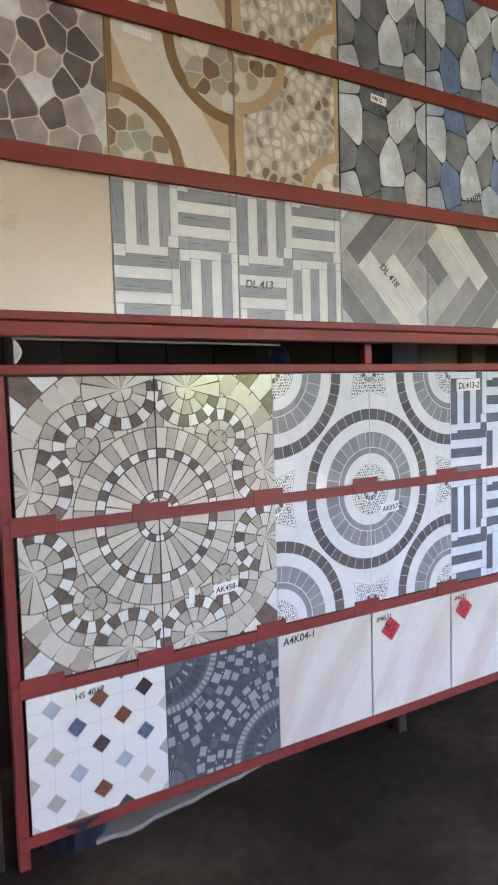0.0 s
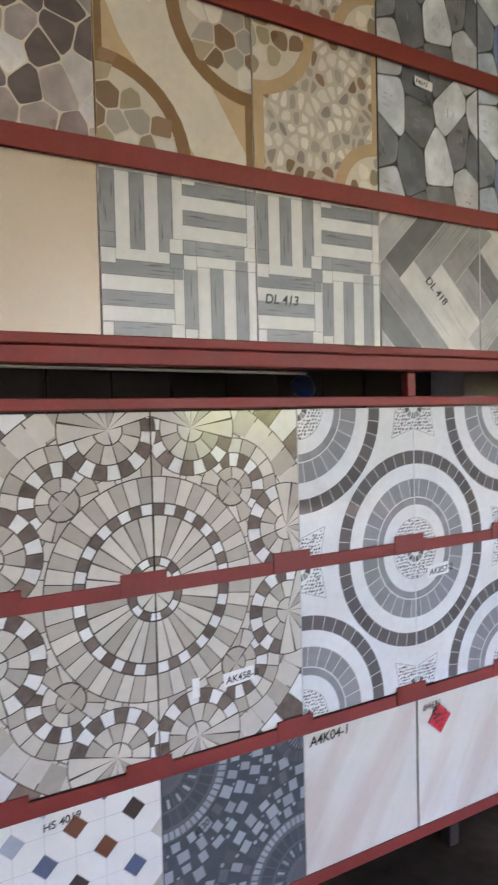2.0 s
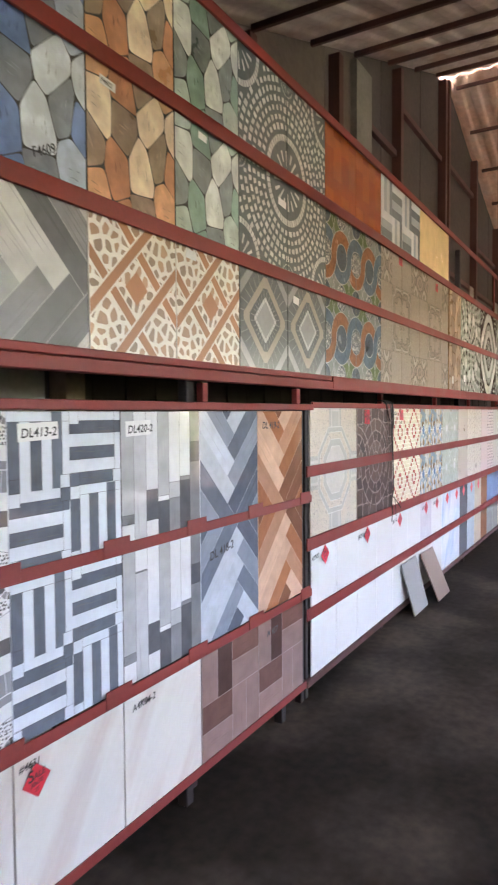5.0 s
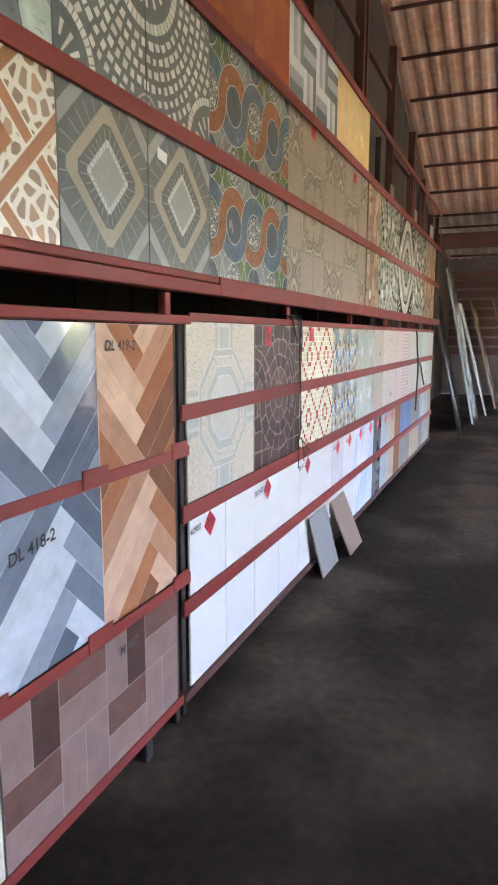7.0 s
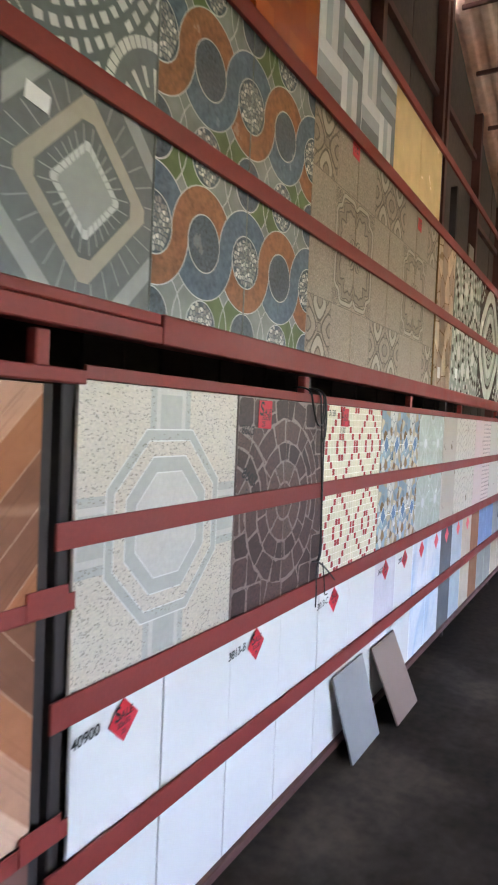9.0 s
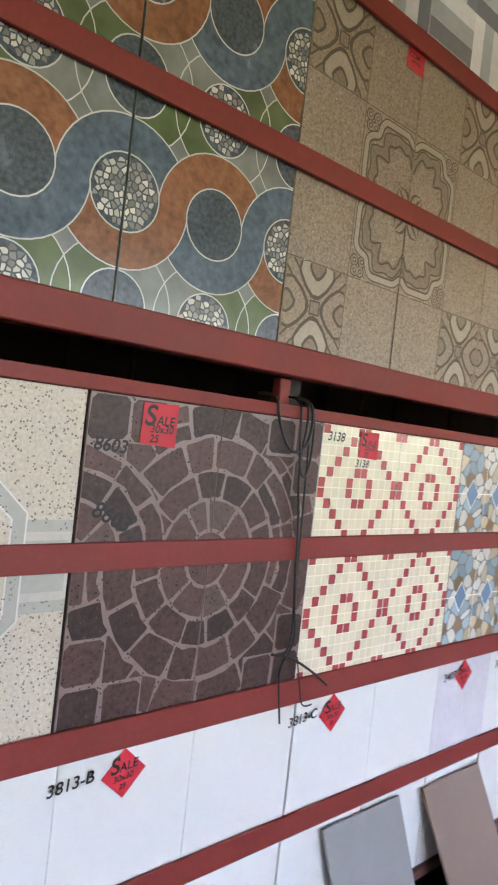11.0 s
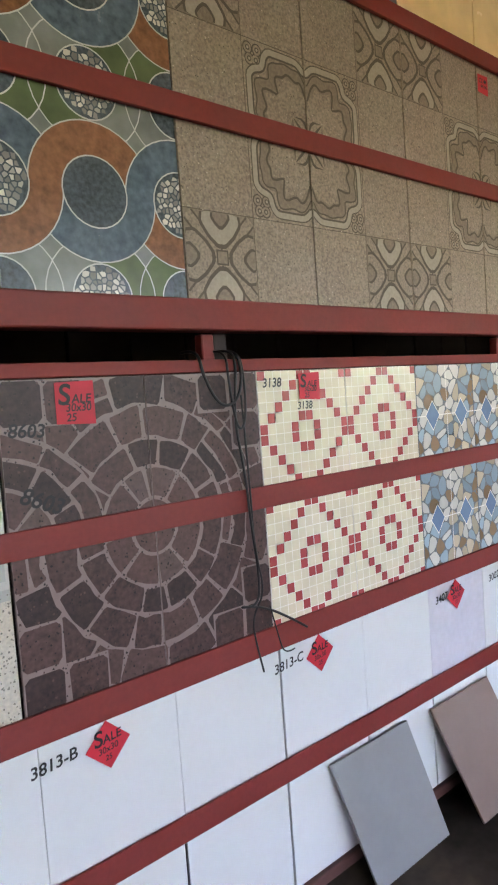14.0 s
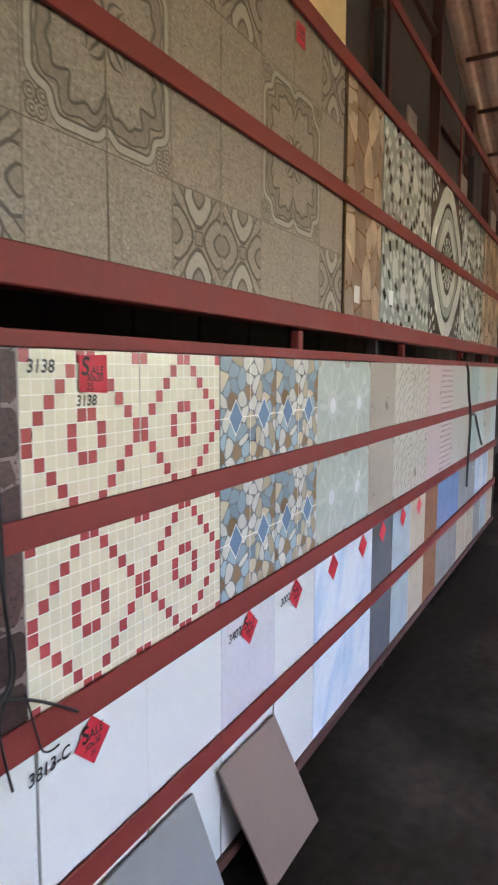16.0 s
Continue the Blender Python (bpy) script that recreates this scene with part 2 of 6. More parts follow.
def tree(x, y, h, seed):
    rng = random.Random(seed)
    t = thing("tree", "leafy green broadleaf tree in the yard", "tree", "trees outside the shed", at=(x, y, -0.12))
    bm = bmesh.new()

    def limb(p, q, r0, r1):
        d = (q - p)
        m = Matrix.Translation((p + q) / 2) @ d.to_track_quat("Z", "Y").to_matrix().to_4x4()
        bmesh.ops.create_cone(bm, cap_ends=True, segments=8, radius1=r0, radius2=r1, depth=d.length, matrix=m)

    top = Vector((rng.uniform(-0.3, 0.3), rng.uniform(-0.3, 0.3), h * 0.55))
    limb(Vector((0, 0, 0)), top, 0.16, 0.09)
    tips = []
    for k in range(9):
        a = k * 2.4 + rng.uniform(-0.3, 0.3)
        p = Vector((0, 0, 0)).lerp(top, rng.uniform(0.2, 1.0))
        q = p + Vector((math.cos(a), math.sin(a), rng.uniform(0.3, 1.0))) * h * rng.uniform(0.2, 0.32)
        limb(p, q, 0.05, 0.02)
        tips += [q, p.lerp(q, 0.6)]
    part("trunk", bm, BARK, t)
    verts, faces = [], []
    for _ in range(5200):
        c = rng.choice(tips) + Vector((rng.gauss(0, 0.42), rng.gauss(0, 0.42), rng.gauss(0, 0.36)))
        e = Euler((rng.uniform(-1, 1), rng.uniform(-1, 1), rng.uniform(0, 6.3))).to_matrix()
        w = rng.uniform(0.045, 0.085)
        k = len(verts)
        verts += [tuple(c + e @ Vector(v)) for v in ((0, -w * 1.6, 0), (w, 0, w * 0.3), (0, w * 1.6, 0), (-w, 0, w * 0.3))]
        faces.append((k, k + 1, k + 2, k + 3))
    ob = new("crown", mesh("crown", verts, faces, [LEAF]))
    ob.parent = t
    return t


trees = [tree(2.6, -12.2, 4.2, 1), tree(5.6, -11.6, 3.4, 2)]
for k, (x, y, r) in enumerate(((0.2, -9.0, 40), (8.2, -9.5, 130), (10.8, -8.0, 200), (13.2, -8.6, 300), (15.8, -9.4, 75), (4.2, -10.5, 160), (18.5, -9.0, 20), (7.0, -11.5, 260), (11.6, -10.2, 90), (1.4, -7.0, 310), (12.4, -7.2, 15), (3.6, -7.4, 220))):
    copy_thing(trees[k % 2], pose(x, y - 4.0, -0.12, 0, 0, r))



def shrub(x, y, h, seed):
    """Leafy bush: stems from the ground and a loose crown of leaves down to the grass."""
    rng = random.Random(seed)
    t = thing("shrub", "sunlit yellow-green bush in the yard", "shrub", "bushes outside the shed", at=(x, y, -0.12))
    bm = bmesh.new()
    tips = []
    for k in range(9):
        a = 2.4 * k
        q = Vector((math.cos(a) * rng.uniform(0.15, 0.6), math.sin(a) * rng.uniform(0.15, 0.5), h * rng.uniform(0.35, 0.95)))
        bmesh.ops.create_cone(bm, cap_ends=True, segments=6, radius1=0.022, radius2=0.008, depth=q.length, matrix=Matrix.Translation(q / 2) @ q.to_track_quat("Z", "Y").to_matrix().to_4x4())
        tips += [q, q * 0.6, q * 0.3]
    part("stem", bm, BARK, t)
    verts, faces = [], []
    for _ in range(2600):
        c = rng.choice(tips) + Vector((rng.gauss(0, 0.24), rng.gauss(0, 0.24), rng.gauss(0, 0.18)))
        if c.z < 0.02:
            continue
        e = Euler((rng.uniform(-1, 1), rng.uniform(-1, 1), rng.uniform(0, 6.3))).to_matrix()
        w = rng.uniform(0.03, 0.06)
        k = len(verts)
        verts += [tuple(c + e @ Vector(v)) for v in ((0, -w * 1.6, 0), (w, 0, w * 0.3), (0, w * 1.6, 0), (-w, 0, w * 0.3))]
        faces.append((k, k + 1, k + 2, k + 3))
    ob = new("crown", mesh("crown", verts, faces, [LEAF]))
    ob.parent = t
    return t


first_shrub = shrub(5.4, -6.4, 1.5, 7)
for x, y, r in ((6.3, -6.7, 80), (7.2, -6.3, 200), (4.5, -6.5, 140), (8.1, -6.8, 20), (13.1, -6.5, 60), (13.9, -6.2, 250), (14.7, -6.6, 110), (15.5, -6.4, 330)):
    copy_thing(first_shrub, pose(x, y, -0.12, 0, 0, r))

# ---- display racks ----
LX = [0.704 + 0.4015 * k for k in range(9)]
AX = [1.008 + 0.402 * k for k in range(-1, 25)]
LOW_Y, UP_Y = 2.0, 2.02
L_ROWS = [(0.938, 1.338), (0.520, 0.920), (0.100, 0.500)]
S_ROWS = [(1.052, 1.352), (0.742, 1.042), (0.425, 0.725), (0.095, 0.395)]
A_ROWS = [(1.508, 1.908), (1.918, 2.318), (2.330, 2.730)]
S_END, U_END = 10.32, 10.66


def rail(x0, x1, z0, z1, y, rack, tabs=(), depth=0.004):
    """Angle bar: upright flange before the tiles and a shelf leg below, with welded tabs over the joints."""
    bm = bar_data((x0, y - depth, z0), (x1, y, z1), 0.001)
    b2 = bar_data((x0, y, z0), (x1, y + 0.03, z0 + 0.003), 0.001)
    me = bpy.data.meshes.new("tmp")
    b2.to_mesh(me)
    bm.from_mesh(me)
    ob = part("rail", bm, RED, rack)
    for t, w in tabs:
        bar("tab", (max(t - w / 2, x0), y - depth - 0.003, z0 + 0.004), (min(t + w / 2, x1), y - depth, z1 + 0.020), RED, rack, c=0.001)
    return ob


def lower_rack_one():
    rack = thing("display_rack", "low red-painted steel tile display rack on short legs", "display rack")
    y = LOW_Y - 0.002
    x0, x1 = LX[0] - 0.035, LX[8] + 0.090
    bar("rail", (x0, y - 0.016, 1.342), (x1, y + 0.02, 1.369), RED, rack)
    tabs = [(x - 0.028, 0.112) for x in LX[1:8]] + [(LX[0] + 0.045, 0.12), (LX[8] + 0.02, 0.10)]
    rail(x0, x1, 0.919, 0.953, y, rack, tabs)
    rail(x0, x1, 0.482, 0.518, y, rack, tabs)
    rail(x0, LX[8] + 0.03, 0.068, 0.102, y, rack)
    for x in (x0, LX[8] + 0.004):
        # the right post is blackened so the gap between the racks reads as shade
        bar("post", (x, y + 0.012, 0.0), (x + 0.03, y + 0.045, 1.341), RED if x < 1 else SHADE_STEEL, rack)
    for x in (LX[2] + 0.52, 3.010, 3.700):
        bar("leg", (x, y - 0.004, 0.0), (x + 0.04, y + 0.036, 0.0675), SHADE_STEEL, rack)
    bar("back_stay", (x0 + 0.03, y + 0.05, 0.70), (x1 - 0.03, y + 0.07, 0.73), RED, rack)
    return rack


def lower_rack_two():
    rack = thing("display_rack", "long low red-painted steel rack of small tiles", "display rack")
    y = LOW_Y - 0.002
    x0 = 3.948
    for z0, z1, xs in ((1.353, 1.380, 4.008), (1.037, 1.088, x0), (0.698, 0.757, x0), (0.374, 0.430, x0)):
        bar("rail", (xs, y - 0.010, z0), (S_END, y - 0.002, z1), RED, rack, c=0.0015)
    bar("rail", (x0, y - 0.010, 0.062), (S_END, y + 0.03, 0.093), STEEL, rack)
    for x in (3.972, 5.6, 7.2, 8.8, S_END - 0.03):
        bar("post", (x, y + 0.014, 0.0), (x + 0.03, y + 0.044, 1.352), SHADE_STEEL, rack)
    return rack


def upper_rack():
    rack = thing("wall_rack", "tall red-painted steel rack of large patterned tiles above the low racks", "display rack")
    y = UP_Y - 0.002
    x0 = AX[0] - 0.02
    bar("rail", (x0, y - 0.030, 1.484), (4.23, y + 0.02, 1.508), RED, rack)
    bar("rail", (x0, y - 0.036, 1.442), (4.23, y + 0.01, 1.481), RED, rack)
    bar("rail", (4.232, y - 0.036, 1.442), (U_END, y + 0.02, 1.508), RED, rack)
    for z0, z1 in ((1.888, 1.939), (2.310, 2.362), (2.726, 2.768)):
        bar("rail", (x0, y - 0.014, z0), (U_END, y - 0.002, z1), RED, rack, c=0.0015)
    for x in (1.931, 3.191, 3.937, 5.076, 6.314, 7.482, 8.879, 10.2):
        bar("post", (x - 0.017, y + 0.008, 1.3695), (x + 0.017, y + 0.036, 1.439), RED, rack)
    for x in (8.5, U_END - 0.035):
        bar("post", (x, y - 0.012, 2.3625), (x + 0.035, y - 0.0025, 2.7255), RED, rack)
    for x in (x0 + 0.01, 3.1, 5.1, 7.1, 9.1, U_END - 0.04):
        bar("upright", (x, y + 0.022, 0.0), (x + 0.04, y + 0.062, 2.72), SHADE_STEEL, rack)
    return rack


lower_rack_one()
lower_rack_two()
upper_rack()

# ---- flat pattern drawing: polygons in metres, x to the right and z up ----


def clip_half(poly, a, b, c):
    """Keeps the side a*x + b*y <= c."""
    out = []
    for i in range(len(poly)):
        p, q = poly[i - 1], poly[i]
        dp, dq = a * p[0] + b * p[1] - c, a * q[0] + b * q[1] - c
        if (dp <= 0) != (dq <= 0):
            k = dp / (dp - dq)
            out.append((p[0] + (q[0] - p[0]) * k, p[1] + (q[1] - p[1]) * k))
        if dq <= 0:
            out.append(q)
    return out


def clip_rect(poly, x0, y0, x1, y1):
    for a, b, c in ((-1, 0, -x0), (1, 0, x1), (0, -1, -y0), (0, 1, y1)):
        if len(poly) < 3:
            return []
        poly = clip_half(poly, a, b, c)
    return poly if len(poly) > 2 else []


def rect(x0, y0, x1, y1):
    return [(x0, y0), (x1, y0), (x1, y1), (x0, y1)]


def disc(cx, cy, r, n=28, a0=0.0, a1=2 * math.pi):
    return [(cx + r * math.cos(a0 + (a1 - a0) * i / n), cy + r * math.sin(a0 + (a1 - a0) * i / n)) for i in range(n if abs(a1 - a0 - 2 * math.pi) < 1e-6 else n + 1)]


def arc_brick(cx, cy, r0, r1, a0, a1, gap=0.0, k=3):
    m = (r0 + r1) / 2
    g = gap / 2
    r0, r1 = r0 + g, r1 - g
    d = g / max(m, 0.01)
    a0, a1 = a0 + d, a1 - d
    step = [a0 + (a1 - a0) * i / k for i in range(k + 1)]
    return [(cx + r1 * math.cos(a), cy + r1 * math.sin(a)) for a in step] + ([(cx + r0 * math.cos(a), cy + r0 * math.sin(a)) for a in reversed(step)] if r0 > 0.004 else [(cx, cy)])


def ring(out, cx, cy, r0, r1, n, mats, layer, gap=0.002, a0=0.0, a1=2 * math.pi, shift=0.0, k=3):
    for i in range(n):
        p = a0 + shift + (a1 - a0) * i / n
        out.append((arc_brick(cx, cy, r0, r1, p, p + (a1 - a0) / n, gap, k), mats[i % len(mats)], layer))


def voronoi(seeds, x0, y0, x1, y1, gap):
    cells = []
    for i, p in enumerate(seeds):
        poly = rect(x0, y0, x1, y1)
        near = sorted((q for j, q in enumerate(seeds) if j != i), key=lambda q: (q[0] - p[0]) ** 2 + (q[1] - p[1]) ** 2)[:16]
        for q in near:
            a, b = q[0] - p[0], q[1] - p[1]
            d = math.hypot(a, b)
            if d < 1e-6:
                continue
            a, b = a / d, b / d
            c = a * (p[0] + q[0]) / 2 + b * (p[1] + q[1]) / 2 - gap / 2
            poly = clip_half(poly, a, b, c)
            if len(poly) < 3:
                break
        if len(poly) > 2:
            cells.append(poly)
    return cells


def rounded(poly, times=2):
    for _ in range(times):
        out = []
        for i in range(len(poly)):
            p, q = poly[i - 1], poly[i]
            out += [(p[0] * 0.75 + q[0] * 0.25, p[1] * 0.75 + q[1] * 0.25), (p[0] * 0.25 + q[0] * 0.75, p[1] * 0.25 + q[1] * 0.75)]
        poly = out
    return poly


def soft(poly, k=0.12):
    """Cuts the corners a little."""
    out = []
    for i in range(len(poly)):
        p, q = poly[i - 1], poly[i]
        out += [(p[0] * (1 - k) + q[0] * k, p[1] * (1 - k) + q[1] * k), (p[0] * k + q[0] * (1 - k), p[1] * k + q[1] * (1 - k))]
    return out


def ribbon(pts, w):
    left, right = [], []
    for i, p in enumerate(pts):
        a, b = pts[max(i - 1, 0)], pts[min(i + 1, len(pts) - 1)]
        dx, dy = b[0] - a[0], b[1] - a[1]
        d = math.hypot(dx, dy) or 1
        left.append((p[0] - dy / d * w / 2, p[1] + dx / d * w / 2))
        right.append((p[0] + dy / d * w / 2, p[1] - dx / d * w / 2))
    return [[left[i], right[i], right[i + 1], left[i + 1]] for i in range(len(pts) - 1)]


def grid_seeds(rng, w, h, nx, ny, jitter, stagger=0.5):
    return [((i + 0.5 + (stagger if j % 2 else 0) + rng.uniform(-jitter, jitter)) * w / nx, (j + 0.5 + rng.uniform(-jitter, jitter)) * h / ny) for j in range(-1, ny + 1) for i in range(-2, nx + 1)]


def grain_of(m, k=0.80):
    """A slightly darker glaze of the same hue, for the grain lines."""
    col = next(q for q in m.node_tree.nodes if q.type == "RGB").outputs[0].default_value
    b = m.node_tree.nodes["Principled BSDF"].inputs["Roughness"].default_value
    return mat(m.name + "_grain", tuple(v * k for v in col[:3]), b, vary=0.1, blot=9, blotch=0.1, bump=0.02)


def streaks(out, poly, m, layer, rng, n=3, thick=0.0016):
    """Thin tapered grain lines along the longer side of a four-cornered piece."""
    p = poly[:4]
    if math.dist(p[0], p[1]) < math.dist(p[1], p[2]):
        p = [p[1], p[2], p[3], p[0]]
    across = math.dist(p[1], p[2]) or 1

    def at(u, v):
        a = (p[0][0] + (p[1][0] - p[0][0]) * u, p[0][1] + (p[1][1] - p[0][1]) * u)
        b = (p[3][0] + (p[2][0] - p[3][0]) * u, p[3][1] + (p[2][1] - p[3][1]) * u)
        return (a[0] + (b[0] - a[0]) * v, a[1] + (b[1] - a[1]) * v)

    for _ in range(n):
        v, u0 = rng.uniform(0.08, 0.92), rng.uniform(0.0, 0.6)
        u1 = min(1.0, u0 + rng.uniform(0.2, 0.6))
        h = rng.uniform(0.4, 1.0) * thick / across
        d = rng.uniform(-0.06, 0.06)
        q = [(u0, v), (u0 * 0.6 + u1 * 0.4, v + d - h), (u1, v + d * 0.5), (u0 * 0.6 + u1 * 0.4, v + d + h)]
        out.append(([at(a, min(0.98, max(0.02, b))) for a, b in q], m, layer))


# ---- glazes ----
GLOSS, SATIN = 0.06, 0.38


def glaze(name, col, rough=SATIN, island=0.25, grain=45, vary=0.10, blot=9, blotch=0.14, bump=0.02, stain=None):
    return mat("glaze_" + name, col, rough, grain=grain, vary=vary, blot=blot, blotch=blotch, bump=bump, island=island, stain=stain)


GROUT = glaze("dark_grout", (0.035, 0.032, 0.032), 0.5)
INK = mat("black_marker_ink", (0.012, 0.012, 0.014), 0.5, bump=0)
PAPER = mat("white_paper_label", (0.74, 0.74, 0.73), 0.6, bump=0.03)
SALE = mat("red_sale_card", (0.60, 0.026, 0.045), 0.55, grain=30, vary=0.08, blot=18, blotch=0.25, bump=0.05)
BEIGE = glaze("plain_beige", (0.55, 0.455, 0.34), 0.30, vary=0.03, blotch=0.06)
WEAVE_W = glaze("weave_pale", (0.60, 0.60, 0.58), SATIN, 0.10)
WEAVE_G = glaze("weave_grey", (0.235, 0.25, 0.26), SATIN, 0.22, grain=26, vary=0.25)
WEAVE_LW = glaze("weave_blue_white", (0.66, 0.71, 0.76), GLOSS, 0.10)
WEAVE_LG = glaze("weave_slate", (0.145, 0.165, 0.20), GLOSS, 0.25, grain=26, vary=0.25)
WOODS = [glaze("ash_pale", (0.52, 0.515, 0.48), SATIN, 0.15, grain=18, vary=0.2), glaze("ash_grey", (0.24, 0.24, 0.235), SATIN, 0.2, grain=18, vary=0.3), glaze("ash_dark", (0.125, 0.125, 0.125), SATIN, 0.2, grain=18, vary=0.3), glaze("ash_mid", (0.36, 0.36, 0.345), SATIN, 0.2, grain=18, vary=0.25)]


def tile_weave(pale, dark):
    """Four blocks of strips, turned by quarters round small white corner squares."""
    s, out, rng = 0.4, [], random.Random(2)
    b, u = s / 2, s / 2 / 5.75
    vein = glaze("weave_vein", (0.10, 0.11, 0.12), SATIN, 0.2)
    for i in range(2):
        for j in range(2):
            x, y = i * b, j * b
            upright = (i + j) % 2

            def place(a0, c0, a1, c1):
                return rect(x + a0, y + c0, x + a1, y + c1) if upright else rect(x + c0, y + a0, x + c1, y + a1)

            for k in (0, 2, 4):
                lo = 0.001 + k * u
                q = place(lo, 0.001 if k else u * 0.75, lo + u, b - u * 0.75 if k < 4 else b - 0.001)
                out.append((q, dark, 1))
                streaks(out, q, vein, 2, rng, 4)
            for k in range(6):
                lo = 0.001 + k * u - 0.0005
                out.append((place(lo, 0, lo + 0.0010, b - u * 0.75), GROUT, 3))
            out.append((place(0, b - u * 0.75, b, b - u * 0.75 + 0.001), GROUT, 3))
            out.append((place(0, 0, u * 0.98, u * 0.75), GROUT, 4))
            out.append((place(0.001, 0.001, u * 0.98 - 0.001, u * 0.75 - 0.001), pale, 5))
            out.append((place(u * 5, b - u * 0.75, u * 5 + 0.001, b), GROUT, 4))
    for x, y, m in ((b - u, b, pale), (b, b, dark), (b - u, b - u, dark), (b, b - u, pale), (0.0, b, dark), (0.0, b - u, pale), (s - u, b, pale), (b, s - u, pale), (b - u, 0.0, pale)):
        out.append((rect(x, y, x + u, y + u), GROUT, 6))
        out.append((rect(x + 0.0008, y + 0.0008, x + u - 0.0008, y + u - 0.0008), m, 7))
    return pale, out


def tile_wood_diamond():
    """Planks wound round a square that stands on its point, 0.8 wide and 0.4 high."""
    out, rng = [], random.Random(4)
    cx, cy, w, r = 0.4, 0.2, 0.0775, math.sqrt(0.5)
    tones = {"a": [0, 0, 2, 1, 0, 3, 1], "b": [3, 1, 2, 2, 0, 1, 3], "c": [0, 0, 1, 2, 3, 0, 1], "d": [1, 1, 2, 3, 0, 1, 2]}

    def plank(u0, v0, u1, v1, c):
        g = 0.010
        q = [(cx + (u + v) * w * r, cy + (v - u) * w * r) for u, v in rect(u0 + g, v0 + g, u1 - g, v1 - g)]
        out.append((q, WOODS[c], 1))
        streaks(out, q, grain_of(WOODS[c], 0.78), 2, rng, 6, 0.003)

    plank(-1, 0, 1, 1, 2)
    plank(-1, -1, 1, 0, 1)
    for k in range(1, 7):
        plank(-k, k, k + 1, k + 1, tones["a"][k - 1])
        plank(k, -k - 1, k + 1, k, tones["b"][k - 1])
        plank(-k - 1, -k - 1, k, -k, tones["c"][k - 1])
        plank(-k - 1, -k, -k, k + 1, tones["d"][k - 1])
    return WOODS[0], out


TERRA = glaze("terracotta_band", (0.42, 0.185, 0.085), SATIN, 0.2)
CREAM = glaze("cream_ground", (0.78, 0.73, 0.66), SATIN, 0.05)
CHIPS = [glaze("chip_umber", (0.33, 0.23, 0.165), SATIN, 0.5), glaze("chip_ochre", (0.44, 0.27, 0.17), SATIN, 0.5)]


def tile_terracotta():
    s, out, rng = 0.4, [], random.Random(5)
    for c in voronoi(grid_seeds(rng, s, s, 10, 10, 0.36), 0, 0, s, s, 0.014):
        out.append((soft(c), rng.choice(CHIPS), 1))
    for a, b in (((-0.02, 0.30), (0.30, -0.02)), ((0.10, 0.42), (0.42, 0.10)), ((-0.02, 0.10), (0.30, 0.42)), ((0.10, -0.02), (0.42, 0.30))):
        n = (0.7071, 0.7071) if (b[0] - a[0]) * (b[1] - a[1]) < 0 else (0.7071, -0.7071)
        lay = 2 if n[1] > 0 else 4
        for w, m, l in ((0.021, CREAM, lay), (0.015, TERRA, lay + 1)):
            out.append(([(a[0] - n[0] * w, a[1] - n[1] * w), (b[0] - n[0] * w, b[1] - n[1] * w), (b[0] + n[0] * w, b[1] + n[1] * w), (a[0] + n[0] * w, a[1] + n[1] * w)], m, l))
    d = 0.052
    out.append(([(0.2 - d, 0.2), (0.2, 0.2 - d), (0.2 + d, 0.2), (0.2, 0.2 + d)], TERRA, 6))
    return CREAM, out


SLATE = glaze("slate_ground", (0.155, 0.17, 0.168), 0.2, 0.2, vary=0.2)
SLATE_L = glaze("slate_light", (0.33, 0.35, 0.335), 0.2, 0.1)
SAND = glaze("sand_band", (0.40, 0.37, 0.30), 0.2, 0.1)
CHALK = glaze("chalk_marks", (0.62, 0.64, 0.62), 0.2, 0.15)


def diamond(cx, cy, r):
    return [(cx - r, cy), (cx, cy - r), (cx + r, cy), (cx, cy + r)]


def tile_diamond():
    s, out, c = 0.4, [], 0.2
    for ox, oy in ((0, 0), (s, 0), (0, s), (s, s)):
        out.append((diamond(ox, oy, 0.125), SLATE_L, 1))
        out.append((diamond(ox, oy, 0.075), SLATE, 2))
    out.append((soft(diamond(c, c, 0.186), 0.07), SAND, 3))
    out.append((soft(diamond(c, c, 0.143), 0.11), SLATE, 4))
    out.append((soft(diamond(c, c, 0.096), 0.05), CHALK, 5))
    out.append((soft(diamond(c, c, 0.077), 0.05), SLATE_L, 6))
    for i in range(28):
        a = 2 * math.pi * (i + 0.5) / 28
        q = abs(math.cos(a)) + abs(math.sin(a))
        for r0, r1 in ((0.077, 0.132), (0.190, 0.26)):
            p, d = (math.cos(a), math.sin(a)), (-math.sin(a) * 0.0014, math.cos(a) * 0.0014)
            out.append(([(c + p[0] * r0 / q - d[0], c + p[1] * r0 / q - d[1]), (c + p[0] * r1 / q - d[0], c + p[1] * r1 / q - d[1]), (c + p[0] * r1 / q + d[0], c + p[1] * r1 / q + d[1]), (c + p[0] * r0 / q + d[0], c + p[1] * r0 / q + d[1])], SLATE_L, 7))
    return SLATE, out


